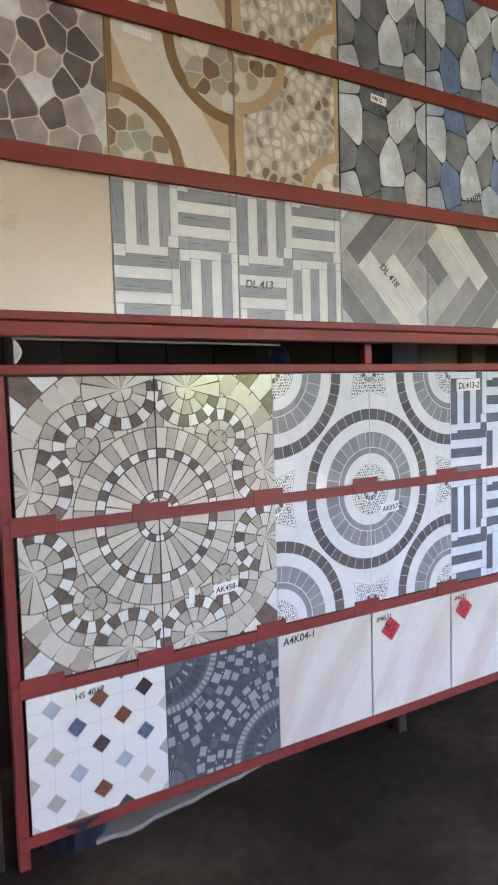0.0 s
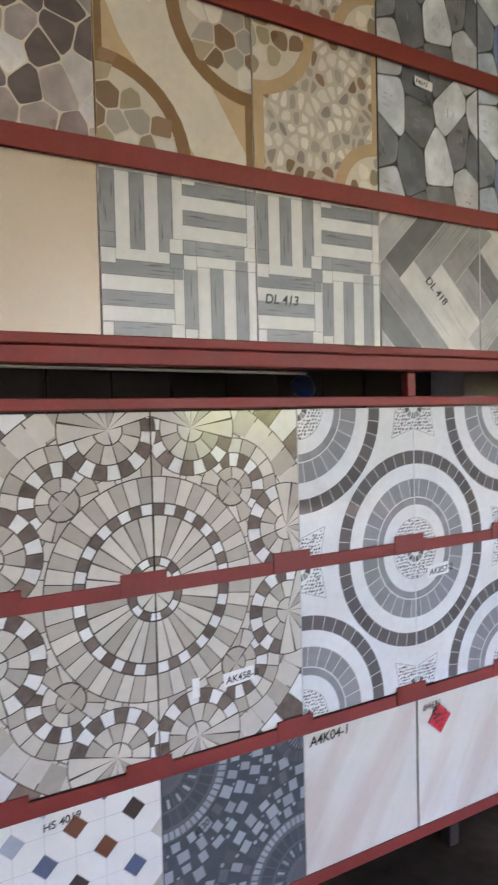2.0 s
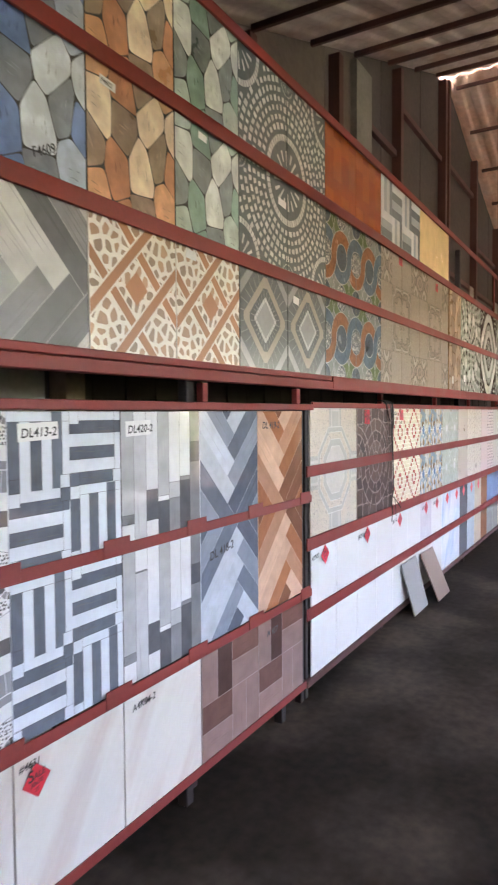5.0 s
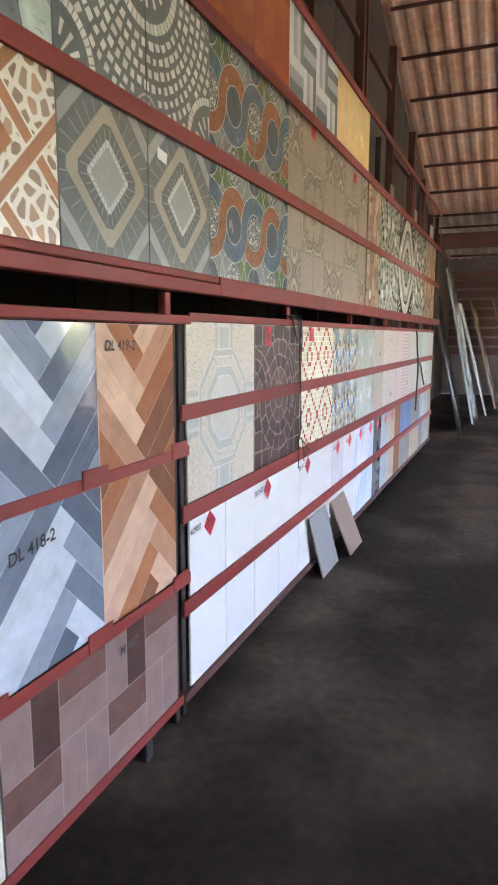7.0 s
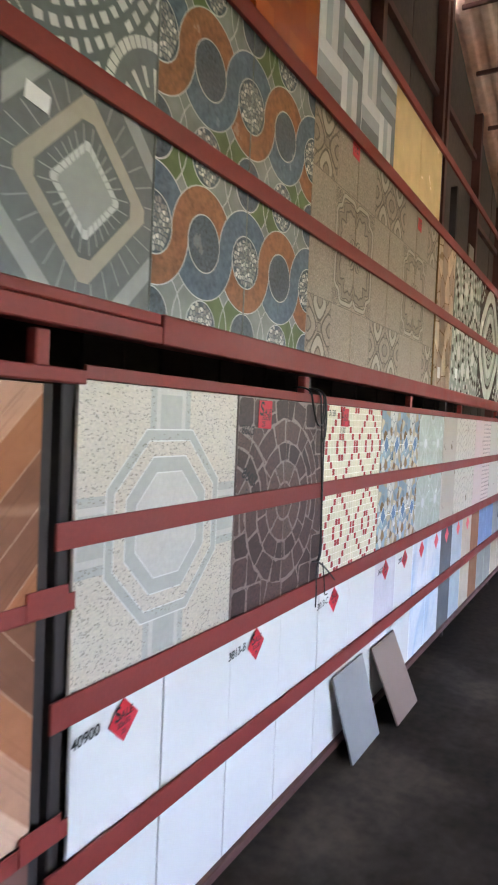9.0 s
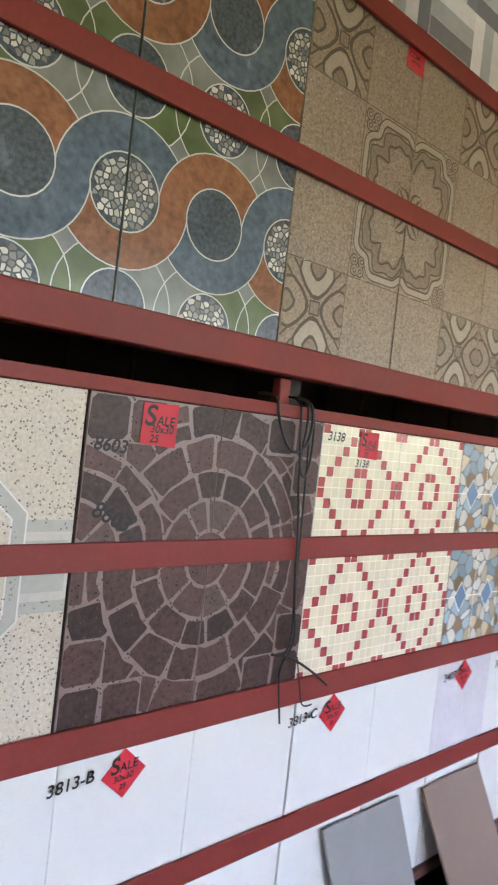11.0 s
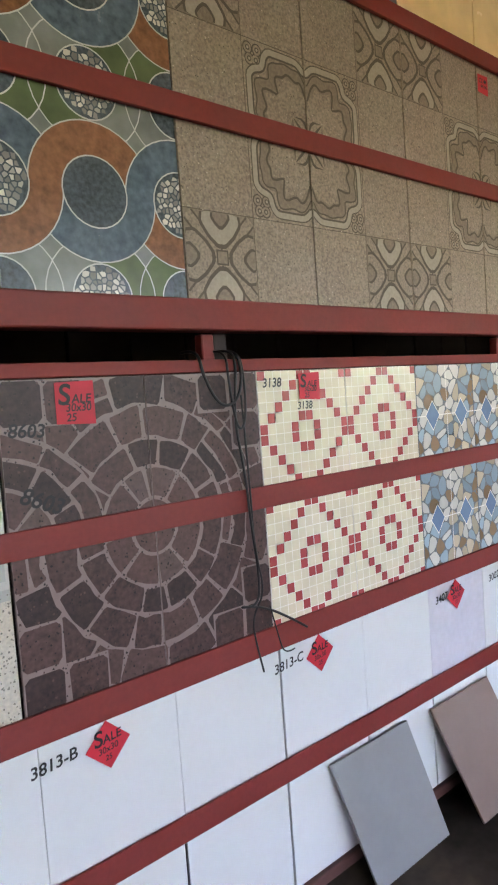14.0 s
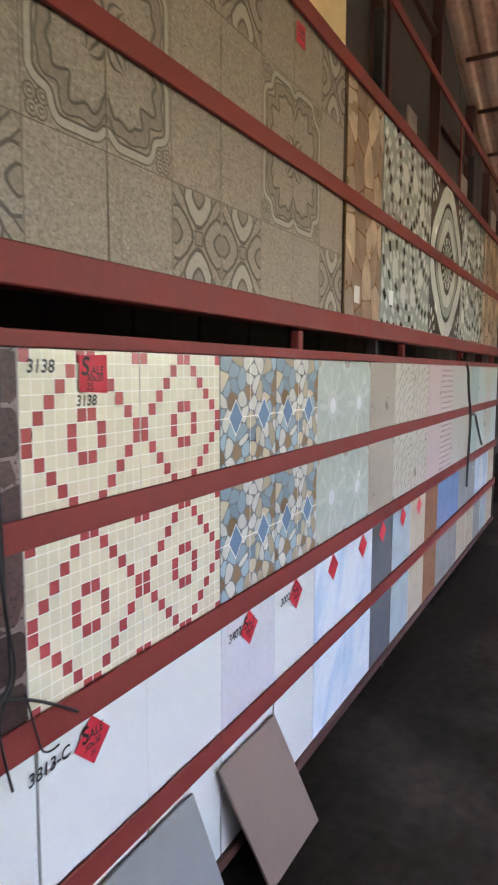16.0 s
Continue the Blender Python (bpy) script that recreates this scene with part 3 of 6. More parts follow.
SW_O = glaze("swirl_rust", (0.27, 0.122, 0.062), 0.25, 0.1, grain=75, vary=0.7, blot=14, blotch=0.4)
SW_B = glaze("swirl_blue", (0.098, 0.145, 0.187), 0.25, 0.1, grain=75, vary=0.7, blot=14, blotch=0.4)
SW_D = glaze("swirl_ink", (0.074, 0.098, 0.115), 0.25, 0.1, grain=110, vary=1.1, blot=14, blotch=0.4)
SW_G = glaze("swirl_moss", (0.105, 0.150, 0.07), 0.25, 0.1, grain=30, vary=0.3, blot=14, blotch=0.4)
SW_S = glaze("swirl_grey", (0.22, 0.245, 0.23), 0.25, 0.1, grain=30, vary=0.3, blot=14, blotch=0.4)
GRAVEL = [glaze("gravel_pale", (0.60, 0.59, 0.54), 0.25, 0.6), glaze("gravel_grey", (0.26, 0.26, 0.25), 0.25, 0.6)]


def tile_swirl():
    s, out, rng = 0.4, [], random.Random(8)
    for fx, fy, m0, m1 in ((0.2, s, SW_G, SW_S), (0.2, 0.0, SW_S, SW_G), (0.0, 0.0, SW_G, SW_S), (s, 0.0, SW_G, SW_S), (0.0, s, SW_S, SW_G), (s, s, SW_S, SW_G)):
        h = math.pi / 2
        for m, a0 in ((m0, h), (m1, -h)):
            ring(out, fx, fy, 0.0, 0.118, 1, [m], 1, 0.0, a0, a0 + math.pi, k=16)
            ring(out, fx, fy, 0.117, 0.1195, 1, [CHALK], 2, 0.0, a0, a0 + math.pi, k=16)
    pebbles = voronoi(grid_seeds(rng, s, s, 34, 34, 0.4), 0, 0, s, s, 0.0028)
    for cx, cy, kind in ((0.2, 0.0, 1), (0.2, s, 1), (0.0, 0.2, 1), (s, 0.2, 1), (0.0, 0.0, 0), (s, 0.0, 0), (0.0, s, 0), (s, s, 0), (0.2, 0.2, 0)):
        main = cy == 0.2
        r = 0.067 if main else 0.062
        lay = 3 if not main else 9
        if main:
            up, down = (SW_O, SW_B) if cx == 0.2 else (SW_B, SW_O)
            h = math.pi / 2
            for m, a0, lay_q in ((up, 0, 5), (up, h, 7 if up is SW_O else 5), (down, -2 * h, 5), (down, -h, 7 if down is SW_B else 5)):
                if cx != 0.2:
                    lay_q = {(SW_B, 0): 5, (SW_B, h): 7, (SW_O, -h): 7, (SW_O, -2 * h): 5}[(m, a0)]
                ring(out, cx, cy, r, 0.1335, 1, [m], lay_q, 0.0, a0, a0 + h, k=10)
                ring(out, cx, cy, 0.1325, 0.1352, 1, [CHALK], lay_q + 1, 0.0, a0, a0 + h, k=10)
        out.append((disc(cx, cy, r + 0.0028), CHALK, lay))
        out.append((disc(cx, cy, r), SW_D, lay + 1))
        if kind:
            for c in pebbles:
                mx, my = sum(p[0] for p in c) / len(c), sum(p[1] for p in c) / len(c)
                if math.hypot(mx - cx, my - cy) < r - 0.006:
                    out.append((c, rng.choice(GRAVEL), lay + 2))
    return SW_S, out


REL = glaze("relief_stone", (0.30, 0.243, 0.188), 0.42, 0.03, grain=170, vary=0.85, blot=6, blotch=0.14, bump=0.3)
REL_L = glaze("relief_ridge", (0.39, 0.345, 0.28), 0.42, 0.05, grain=120, vary=0.25, blot=10, blotch=0.1, bump=0.2)
REL_D = glaze("relief_hollow", (0.098, 0.078, 0.056), 0.5, 0.05, grain=120, vary=0.25, blot=10, blotch=0.1, bump=0.2)


REL_M = glaze("relief_panel", (0.235, 0.19, 0.145), 0.42, 0.05, grain=140, vary=0.5, blot=10, blotch=0.1, bump=0.25)
REL_S = glaze("relief_chips", (0.47, 0.42, 0.34), 0.35, 0.6)


def tile_relief():
    """Carved-look stone, 0.8 square: medallion in the middle, scrolls in the corners."""
    out, rng = [], random.Random(41)
    for i in range(2600):
        x, y, r, a = rng.uniform(0, 0.8), rng.uniform(0, 0.8), rng.uniform(0.0008, 0.0022), rng.uniform(0, 6)
        out.append(([(x + r * math.cos(a + k), y + r * math.sin(a + k)) for k in (0, 1.7, 3.3, 4.9)], REL_D if i % 3 == 0 else REL_S, 1))
    for k in (0.2, 0.4, 0.6):
        out.append((rect(k - 0.001, 0, k + 0.001, 0.8), REL_D, 1))
        out.append((rect(0, k - 0.001, 0.8, k + 0.001), REL_D, 1))
    c = 0.4

    def loop(r, cusp, wave, n=160):
        pts = []
        for i in range(n + 1):
            a = 2 * math.pi * i / n
            q = (a / (math.pi / 4)) % 2.0
            side, corner = min(q, 2.0 - q), abs(q - 1.0)
            k = min(r / max(abs(math.cos(a)), abs(math.sin(a))), r * 1.19)
            k -= cusp * math.exp(-(side / 0.13) ** 2) + cusp * 0.8 * math.exp(-(corner / 0.12) ** 2) - wave * math.sin(20 * a)
            pts.append((c + k * math.cos(a), c + k * math.sin(a)))
        return pts

    for r, cusp, wave, w, m, l in ((0.150, 0.026, 0.005, 0.034, REL_M, 2), (0.183, 0.020, 0.0, 0.022, REL_D, 4), (0.184, 0.020, 0.0, 0.014, REL_L, 5), (0.140, 0.040, 0.006, 0.006, REL_D, 6), (0.166, 0.030, 0.003, 0.004, REL_D, 6)):
        out += [(q, m, l) for q in ribbon(loop(r, cusp, wave), w)]
    for i in range(4):
        a = math.pi * (0.25 + 0.5 * i)
        ox, oy = c + 0.238 * math.cos(a), c + 0.238 * math.sin(a)
        for dx, dy in ((0.014, 0.010), (-0.014, 0.010), (0.010, -0.014), (-0.010, -0.014)):
            for r, m, l in ((0.0150, REL_D, 2), (0.0118, REL, 3), (0.0065, REL_D, 4), (0.0035, REL_L, 5)):
                out.append((disc(ox + dx, oy + dy, r, 12), m, l))
        b = math.pi * 0.5 * i + math.pi / 4
        for t, m, l in ((0.030, REL_D, 8), (0.021, REL, 9), (0.004, REL_D, 10)):
            out.append(([(c + math.cos(b) * q[0] - math.sin(b) * q[1], c + math.sin(b) * q[0] + math.cos(b) * q[1]) for q in soft([(0.010, -t * 0.5), (0.045, -t), (0.072, 0), (0.045, t), (0.010, t * 0.5)], 0.2)], m, l))
    lobe = [(-0.050, 0.0), (-0.054, 0.022), (-0.034, 0.050), (-0.010, 0.070), (0.010, 0.070), (0.034, 0.050), (0.054, 0.022), (0.050, 0.0)]
    for ox, oy in ((0, 0), (0.8, 0), (0, 0.8), (0.8, 0.8)):
        for qx in (-1, 1):
            for qy in (-1, 1):
                mx, my = ox + qx * 0.1, oy + qy * 0.1
                if not (0 < mx < 0.8 and 0 < my < 0.8):
                    continue
                out.append((rect(mx - 0.099, my - 0.099, mx + 0.099, my + 0.099), REL_M, 2))
                for sx in (-1, 1):
                    out.append(([(mx - sx * 0.099, my - 0.076), (mx - sx * 0.076, my - 0.099), (mx + sx * 0.099, my + 0.076), (mx + sx * 0.076, my + 0.099)], REL_D, 2.5))
                for sx in (-1, 1):
                    out.append(([(mx - sx * 0.098, my - 0.082), (mx - sx * 0.082, my - 0.098), (mx + sx * 0.098, my + 0.082), (mx + sx * 0.082, my + 0.098)], REL, 3 if sx > 0 else 4))
                for i in range(4):
                    e = math.pi * 0.5 * i
                    for k, m, l in ((1.12, REL_D, 5), (0.98, REL_L if i % 2 == 0 else REL, 6), (0.52, REL_D, 7), (0.40, REL_M, 8)):
                        at = [(x * k, y * k - 0.098) for x, y in lobe]
                        out.append((soft([(mx + math.cos(e) * x - math.sin(e) * y, my + math.sin(e) * x + math.cos(e) * y) for x, y in at], 0.12), m, l))
                out.append((rect(mx - 0.017, my - 0.017, mx + 0.017, my + 0.017), REL_D, 9))
                out.append((rect(mx - 0.013, my - 0.013, mx + 0.013, my + 0.013), REL_M, 10))
    return REL, out


DOT = glaze("dot_ground", (0.145, 0.168, 0.172), 0.22, 0.1, grain=30, vary=0.25)
DOT_W = glaze("dot_chalk", (0.60, 0.62, 0.60), 0.22, 0.25)


def tile_dots():
    out, rng, c = [], random.Random(3), 0.4
    r = 0.215
    while r < 0.58:
        n = int(2 * math.pi * r / 0.036)
        for i in range(n):
            a = 2 * math.pi * (i + 0.5 * (int(r * 100) % 2)) / n
            x, y = c + r * math.cos(a), c + r * math.sin(a)
            if min(math.hypot(x - ex, y - ey) for ex in (0, 0.8) for ey in (0, 0.8)) < 0.175:
                continue
            if min(math.hypot(x - ex, y - ey) for ex, ey in ((0.4, 0), (0.4, 0.8), (0, 0.4), (0.8, 0.4))) < 0.062:
                continue
            w, h = rng.uniform(0.009, 0.0125), rng.uniform(0.008, 0.0135)
            out.append(([(x + dx * w * math.cos(a) - dy * h * math.sin(a) + rng.uniform(-0.002, 0.002), y + dx * w * math.sin(a) + dy * h * math.cos(a) + rng.uniform(-0.002, 0.002)) for dx, dy in ((-1, -1), (1, -1), (1, 1), (-1, 1))], DOT_W, 1))
        r += 0.036
    for cx, cy, q in [(c, c, 1.0)] + [(ex, ey, 0.88) for ex in (0, 0.8) for ey in (0, 0.8)] + [(ex, ey, 0.3) for ex, ey in ((0.4, 0), (0.4, 0.8), (0, 0.4), (0.8, 0.4))]:
        ring(out, cx, cy, 0.155 * q, 0.185 * q, 48, [DOT_W], 2, 0.003)
        for i in range(16):
            a = 2 * math.pi * i / 16
            out.append((arc_brick(cx, cy, (0.045 + 0.03 * (i % 2)) * q, 0.12 * q, a, a + 0.13, 0.0, 1), DOT_W, 2))
    return DOT, out


def stones(name, cols, seed, rough=0.3, grout=GROUT, gap=0.0036, small=False):
    pal = [glaze(f"{name}_{i}", c, rough, 0.3, grain=34, vary=0.22, blot=11, blotch=0.22, stain=tuple(min(0.8, 1.22 * v + 0.01) for v in c)) for i, c in enumerate(cols)]
    veins = [glaze(f"{name}_vein_{i}", tuple(0.62 * v for v in c) if max(c) > 0.3 else tuple(min(0.8, 1.6 * v) for v in c), rough, 0.2) for i, c in enumerate(cols)]

    def make():
        s, out, rng = 0.4, [], random.Random(seed)
        seeds = []
        for u, v in ((0.13, 0.69), (0.38, 0.90), (0.37, 0.66), (0.30, 0.29), (0.70, 0.78), (0.58, 0.34), (0.05, 0.41), (0.10, 0.10), (0.80, 0.54), (0.95, 0.46), (0.88, 0.19), (0.60, 0.03), (1.03, 0.73)):
            for k in (-1, 0, 1):
                seeds.append((u * s, (v + k) * s))
        if small:
            seeds = grid_seeds(rng, s, s, 5, 6, 0.38)
        k = 1.2 if small else 1.6
        cells = voronoi([(x * k, y + 0.06 * x) for x, y in seeds], -0.1, -0.02, s * k + 0.1, s + 0.08, gap)
        tone = [1, 0, 2, 0, 1, 1, 2, 3, 2, 0, 3, 2, 1]
        for cell in cells:
            p = [(x / k, y - 0.06 * x / k) for x, y in cell]
            p = soft(soft([(x + rng.uniform(-0.002, 0.002), y + rng.uniform(-0.002, 0.002)) for x, y in p], 0.11), 0.2)
            mx, my = sum(q[0] for q in p) / len(p), sum(q[1] for q in p) / len(p)
            c = rng.randrange(len(pal)) if small else tone[min(range(len(seeds)), key=lambda n: (seeds[n][0] - mx) ** 2 + (seeds[n][1] - my) ** 2) // 3]
            out.append((p, pal[c], 1))
            h, e = min(abs(q[1] - my) for q in p) * 0.5 + max(q[1] - my for q in p) * 0.35, min(0.03, max(q[0] - mx for q in p) * 0.5)
            a = rng.uniform(-0.3, 0.3)
            box = [(mx + x * math.cos(a) - y * math.sin(a), my + x * math.sin(a) + y * math.cos(a)) for x, y in rect(-e, -h, e, h)]
            if not small:
                streaks(out, box, veins[c], 2, rng, 4, 0.0020)
        return grout, out

    return make


PALE_GROUT = glaze("pale_grout", (0.62, 0.56, 0.46), 0.4)
BUFF = glaze("buff_ground", (0.55, 0.40, 0.24), 0.25, 0.05)
UMBER = glaze("umber_arc", (0.27, 0.165, 0.085), 0.25, 0.05)
IVORY = glaze("ivory_sash", (0.66, 0.60, 0.50), 0.25, 0.05)
OCHRES = [glaze("pebble_olive", (0.33, 0.28, 0.18), 0.3, 0.4), glaze("pebble_brown", (0.24, 0.15, 0.09), 0.3, 0.4), glaze("pebble_white", (0.68, 0.64, 0.57), 0.3, 0.2), glaze("pebble_grey", (0.32, 0.29, 0.25), 0.3, 0.4)]


def arc_inset(out, cx, cy, r, rng, layer, n=8, rounds=1, ring_m=UMBER, ground=PALE_GROUT):
    out.append((disc(cx, cy, r + 0.034, 40), ring_m, layer))
    out.append((disc(cx, cy, r, 40), ground, layer + 1))
    for c in voronoi([(cx - r + x, cy - r + y) for x, y in grid_seeds(rng, 2 * r, 2 * r, n, n, 0.32)], cx - r, cy - r, cx + r, cy + r, 0.004):
        mx, my = sum(p[0] for p in c) / len(c), sum(p[1] for p in c) / len(c)
        k = 1.0 if math.hypot(mx - cx, my - cy) < r - 0.017 else 0
        if k:
            out.append((rounded(c, rounds) if rounds > 1 else soft(c, 0.1), rng.choice(OCHRES), layer + 2))


def tile_arcs():
    s, out, rng = 0.4, [], random.Random(11)
    out.append(([(0.0, s), (0.16, s), (s, 0.02), (s, 0), (0.26, 0), (0.06, 0.26)], IVORY, 1))
    out.append((rect(0, 0, 0.018, s), UMBER, 1))
    out.append((rect(s - 0.022, 0, s, s), UMBER, 1))
    arc_inset(out, 0.0, 0.0, 0.195, rng, 2)
    arc_inset(out, s, s, 0.195, rng, 2)
    return BUFF, out


PEB_G = glaze("pebble_bed", (0.50, 0.45, 0.37), 0.3, 0.1)


def tile_pebbles():
    s, out, rng = 0.4, [], random.Random(12)
    for c in voronoi(grid_seeds(rng, s, s, 14, 10, 0.45), 0, 0, s, s, 0.009):
        out.append((rounded(c, 2), rng.choice([OCHRES[2], OCHRES[2], OCHRES[3], OCHRES[2], OCHRES[3], OCHRES[1]]), 1))
    out += [(rect(0, 0, 0.03, s), BUFF, 2), (rect(s - 0.02, 0, s, s), BUFF, 2)]
    arc_inset(out, s, 0.0, 0.12, rng, 3, 6, 2, BUFF)
    arc_inset(out, 0.0, s, 0.155, rng, 3, 7, 2, BUFF)
    return PEB_G, out


FAN_A = [glaze("fan_ivory", (0.60, 0.565, 0.50), GLOSS, 0.16), glaze("fan_taupe", (0.44, 0.395, 0.335), GLOSS, 0.18)]
FAN_C = [glaze("fan_marble_white", (0.72, 0.72, 0.70), GLOSS, 0.15), glaze("fan_umber", (0.18, 0.14, 0.118), GLOSS, 0.5, blot=30, blotch=0.5)]
FAN_LINE = glaze("fan_line", (0.10, 0.082, 0.068), GLOSS)


def tile_fan():
    """Cobble fans round a sunburst, 0.8 square over four tiles."""
    out, c = [], 0.4
    for k, r in enumerate((0.25, 0.30, 0.35, 0.405)):
        ring(out, c, c, r, r + 0.055, 34 + 6 * k, [FAN_A[0], FAN_A[0], FAN_A[1]], 1, 0.0026)
    ring(out, c, c, 0.410, 0.475, 54, [FAN_A[0], FAN_A[0], FAN_A[1]], 2, 0.0028)
    ring(out, c, c, 0.475, 0.570, 52, FAN_C, 2, 0.0030)
    h = math.pi / 2
    for i in range(4):
        for off, rr, turned in ((45, 0.292, 1), (15.5, 0.374, 0), (74.5, 0.374, 0)):
            a = radians(90 * i + off)
            x, y = c + rr * math.cos(a), c + rr * math.sin(a)
            if turned:
                out.append((disc(x, y, 0.128, 36), FAN_LINE, 3))
                ring(out, x, y, 0.090, 0.1265, 9, [FAN_A[0], FAN_A[0], FAN_A[1]], 4, 0.0028, a - h, a + h)
                ring(out, x, y, 0.056, 0.090, 9, FAN_C, 4, 0.0028, a - h, a + h)
                ring(out, x, y, 0.026, 0.056, 4, FAN_A, 4, 0.0026, a - h, a + h)
                ring(out, x, y, 0.0, 0.026, 2, [FAN_A[1]], 4, 0.0024, a - h, a + h)
                ring(out, x, y, 0.0, 0.040, 2, [FAN_A[1]], 4, 0.0024, a + h, a + 3 * h)
                ring(out, x, y, 0.041, 0.085, 6, FAN_A, 4, 0.0028, a + h, a + 3 * h)
                ring(out, x, y, 0.085, 0.1265, 9, [FAN_A[1], FAN_A[0]], 4, 0.0028, a + h, a + 3 * h)
            else:
                out.append((disc(x, y, 0.1145, 32), FAN_LINE, 6))
                ring(out, x, y, 0.0, 0.034, 2, [FAN_A[0]], 7, 0.0024, a + h, a + 3 * h)
                ring(out, x, y, 0.034, 0.078, 6, [FAN_A[0], FAN_A[1]], 7, 0.0028, a + h, a + 3 * h)
                ring(out, x, y, 0.078, 0.113, 10, FAN_C, 7, 0.0028, a + h, a + 3 * h)
                ring(out, x, y, 0.0, 0.113, 7, [FAN_A[0], FAN_A[0], FAN_A[1]], 7, 0.0028, a - h, a + h)
    out.append((disc(c, c, 0.253, 56), FAN_LINE, 9))
    ring(out, c, c, 0.190, 0.251, 44, FAN_A, 10, 0.0024)
    ring(out, c, c, 0.163, 0.189, 40, FAN_C, 10, 0.0026)
    ring(out, c, c, 0.066, 0.162, 28, [FAN_A[0], FAN_A[0], FAN_A[1]], 10, 0.0030)
    ring(out, c, c, 0.046, 0.065, 14, FAN_C, 10, 0.0026)
    ring(out, c, c, 0.0, 0.045, 8, [FAN_A[0]], 10, 0.0024)
    return FAN_LINE, out


RNG_W = glaze("ring_white", (0.70, 0.71, 0.71), GLOSS, 0.05)
RNG_G = glaze("ring_grey", (0.27, 0.275, 0.285), GLOSS, 0.2)
RNG_D = glaze("ring_dark", (0.135, 0.125, 0.125), GLOSS, 0.35)


def tile_rings():
    """White tile with banded rings and speckled corner patches, 0.8 square."""
    out, rng = [], random.Random(21)

    def specks(x0, y0, x1, y1, test):
        p = 0.0092
        for i in range(int((x1 - x0) / p)):
            for j in range(int((y1 - y0) / p)):
                x, y = x0 + (i + 0.5 + 0.5 * (j % 2) + rng.uniform(-0.2, 0.2)) * p, y0 + (j + 0.5 + rng.uniform(-0.2, 0.2)) * p
                if test(x, y):
                    a, r = rng.uniform(0, 3), rng.uniform(0.0026, 0.0042)
                    out.append(([(x + r * rng.uniform(0.75, 1.15) * math.cos(a + k), y + r * rng.uniform(0.75, 1.15) * math.sin(a + k)) for k in (0, 1.25, 2.5, 3.75, 5.0)], RNG_D, 4))

    for cx, cy in ((0.4, 0.4), (0, 0), (0.8, 0), (0, 0.8), (0.8, 0.8)):
        n = 44
        ring(out, cx, cy, 0.236, 0.276, n, [RNG_D], 1, 0.0015)
        ring(out, cx, cy, 0.140, 0.194, 30, [RNG_G], 1, 0.0018)
        ring(out, cx, cy, 0.118, 0.138, 30, [RNG_G], 1, 0.0)
        ring(out, cx, cy, 0.079, 0.0805, 1, [RNG_G], 2, 0.0, k=40)
        specks(cx - 0.08, cy - 0.08, cx + 0.08, cy + 0.08, lambda x, y: 0.036 < math.hypot(x - cx, y - cy) < 0.077)
        ring(out, cx, cy, 0.014, 0.032, 12, [RNG_G, RNG_D], 3, 0.002)
    for cx, cy in ((0.4, 0), (0.4, 0.8), (0, 0.4), (0.8, 0.4)):
        edge = [(-0.082, -0.088), (0, -0.062), (0.082, -0.088), (0.066, 0), (0.082, 0.088), (0, 0.062), (-0.082, 0.088), (-0.066, 0)]
        out.append(([(cx + x, cy + y) for x, y in edge], RNG_G, 1))
        out.append(([(cx + x * 0.972, cy + y * 0.972) for x, y in edge], RNG_W, 2))
        specks(cx - 0.08, cy - 0.085, cx + 0.08, cy + 0.085, lambda x, y: abs(x - cx) < 0.062 + 0.013 * abs(y - cy) / 0.085 and abs(y - cy) < 0.058 + 0.022 * abs(x - cx) / 0.08 and math.hypot(x - cx, y - cy) > 0.037)
        ring(out, cx, cy, 0.014, 0.034, 10, [RNG_G, RNG_D], 3, 0.003)
    return RNG_W, out


PLANK_G = [glaze("plank_pale", (0.48, 0.49, 0.50), GLOSS, 0.2, grain=18, vary=0.2), glaze("plank_mid", (0.25, 0.255, 0.265), GLOSS, 0.25, grain=18, vary=0.25), glaze("plank_dark", (0.115, 0.12, 0.13), GLOSS, 0.3, grain=18, vary=0.3), glaze("plank_white", (0.70, 0.71, 0.72), GLOSS, 0.1)]


def tile_planks():
    s, out, rng = 0.4, [], random.Random(31)
    n = 7
    for i in range(n):
        cuts = sorted([0.0, s] + [rng.uniform(0.06, 0.34) for _ in range(2)])
        last = -1
        for a, b in zip(cuts, cuts[1:]):
            k = rng.choice([q for q in range(4) if q != last])
            last = k
            out.append((rect(i * s / n + 0.0006, a + 0.0006, (i + 1) * s / n - 0.0006, b - 0.0006), PLANK_G[k], 1))
            streaks(out, out[-1][0], grain_of(PLANK_G[k], 0.84), 2, rng, 3, 0.0014)
    return GROUT, out


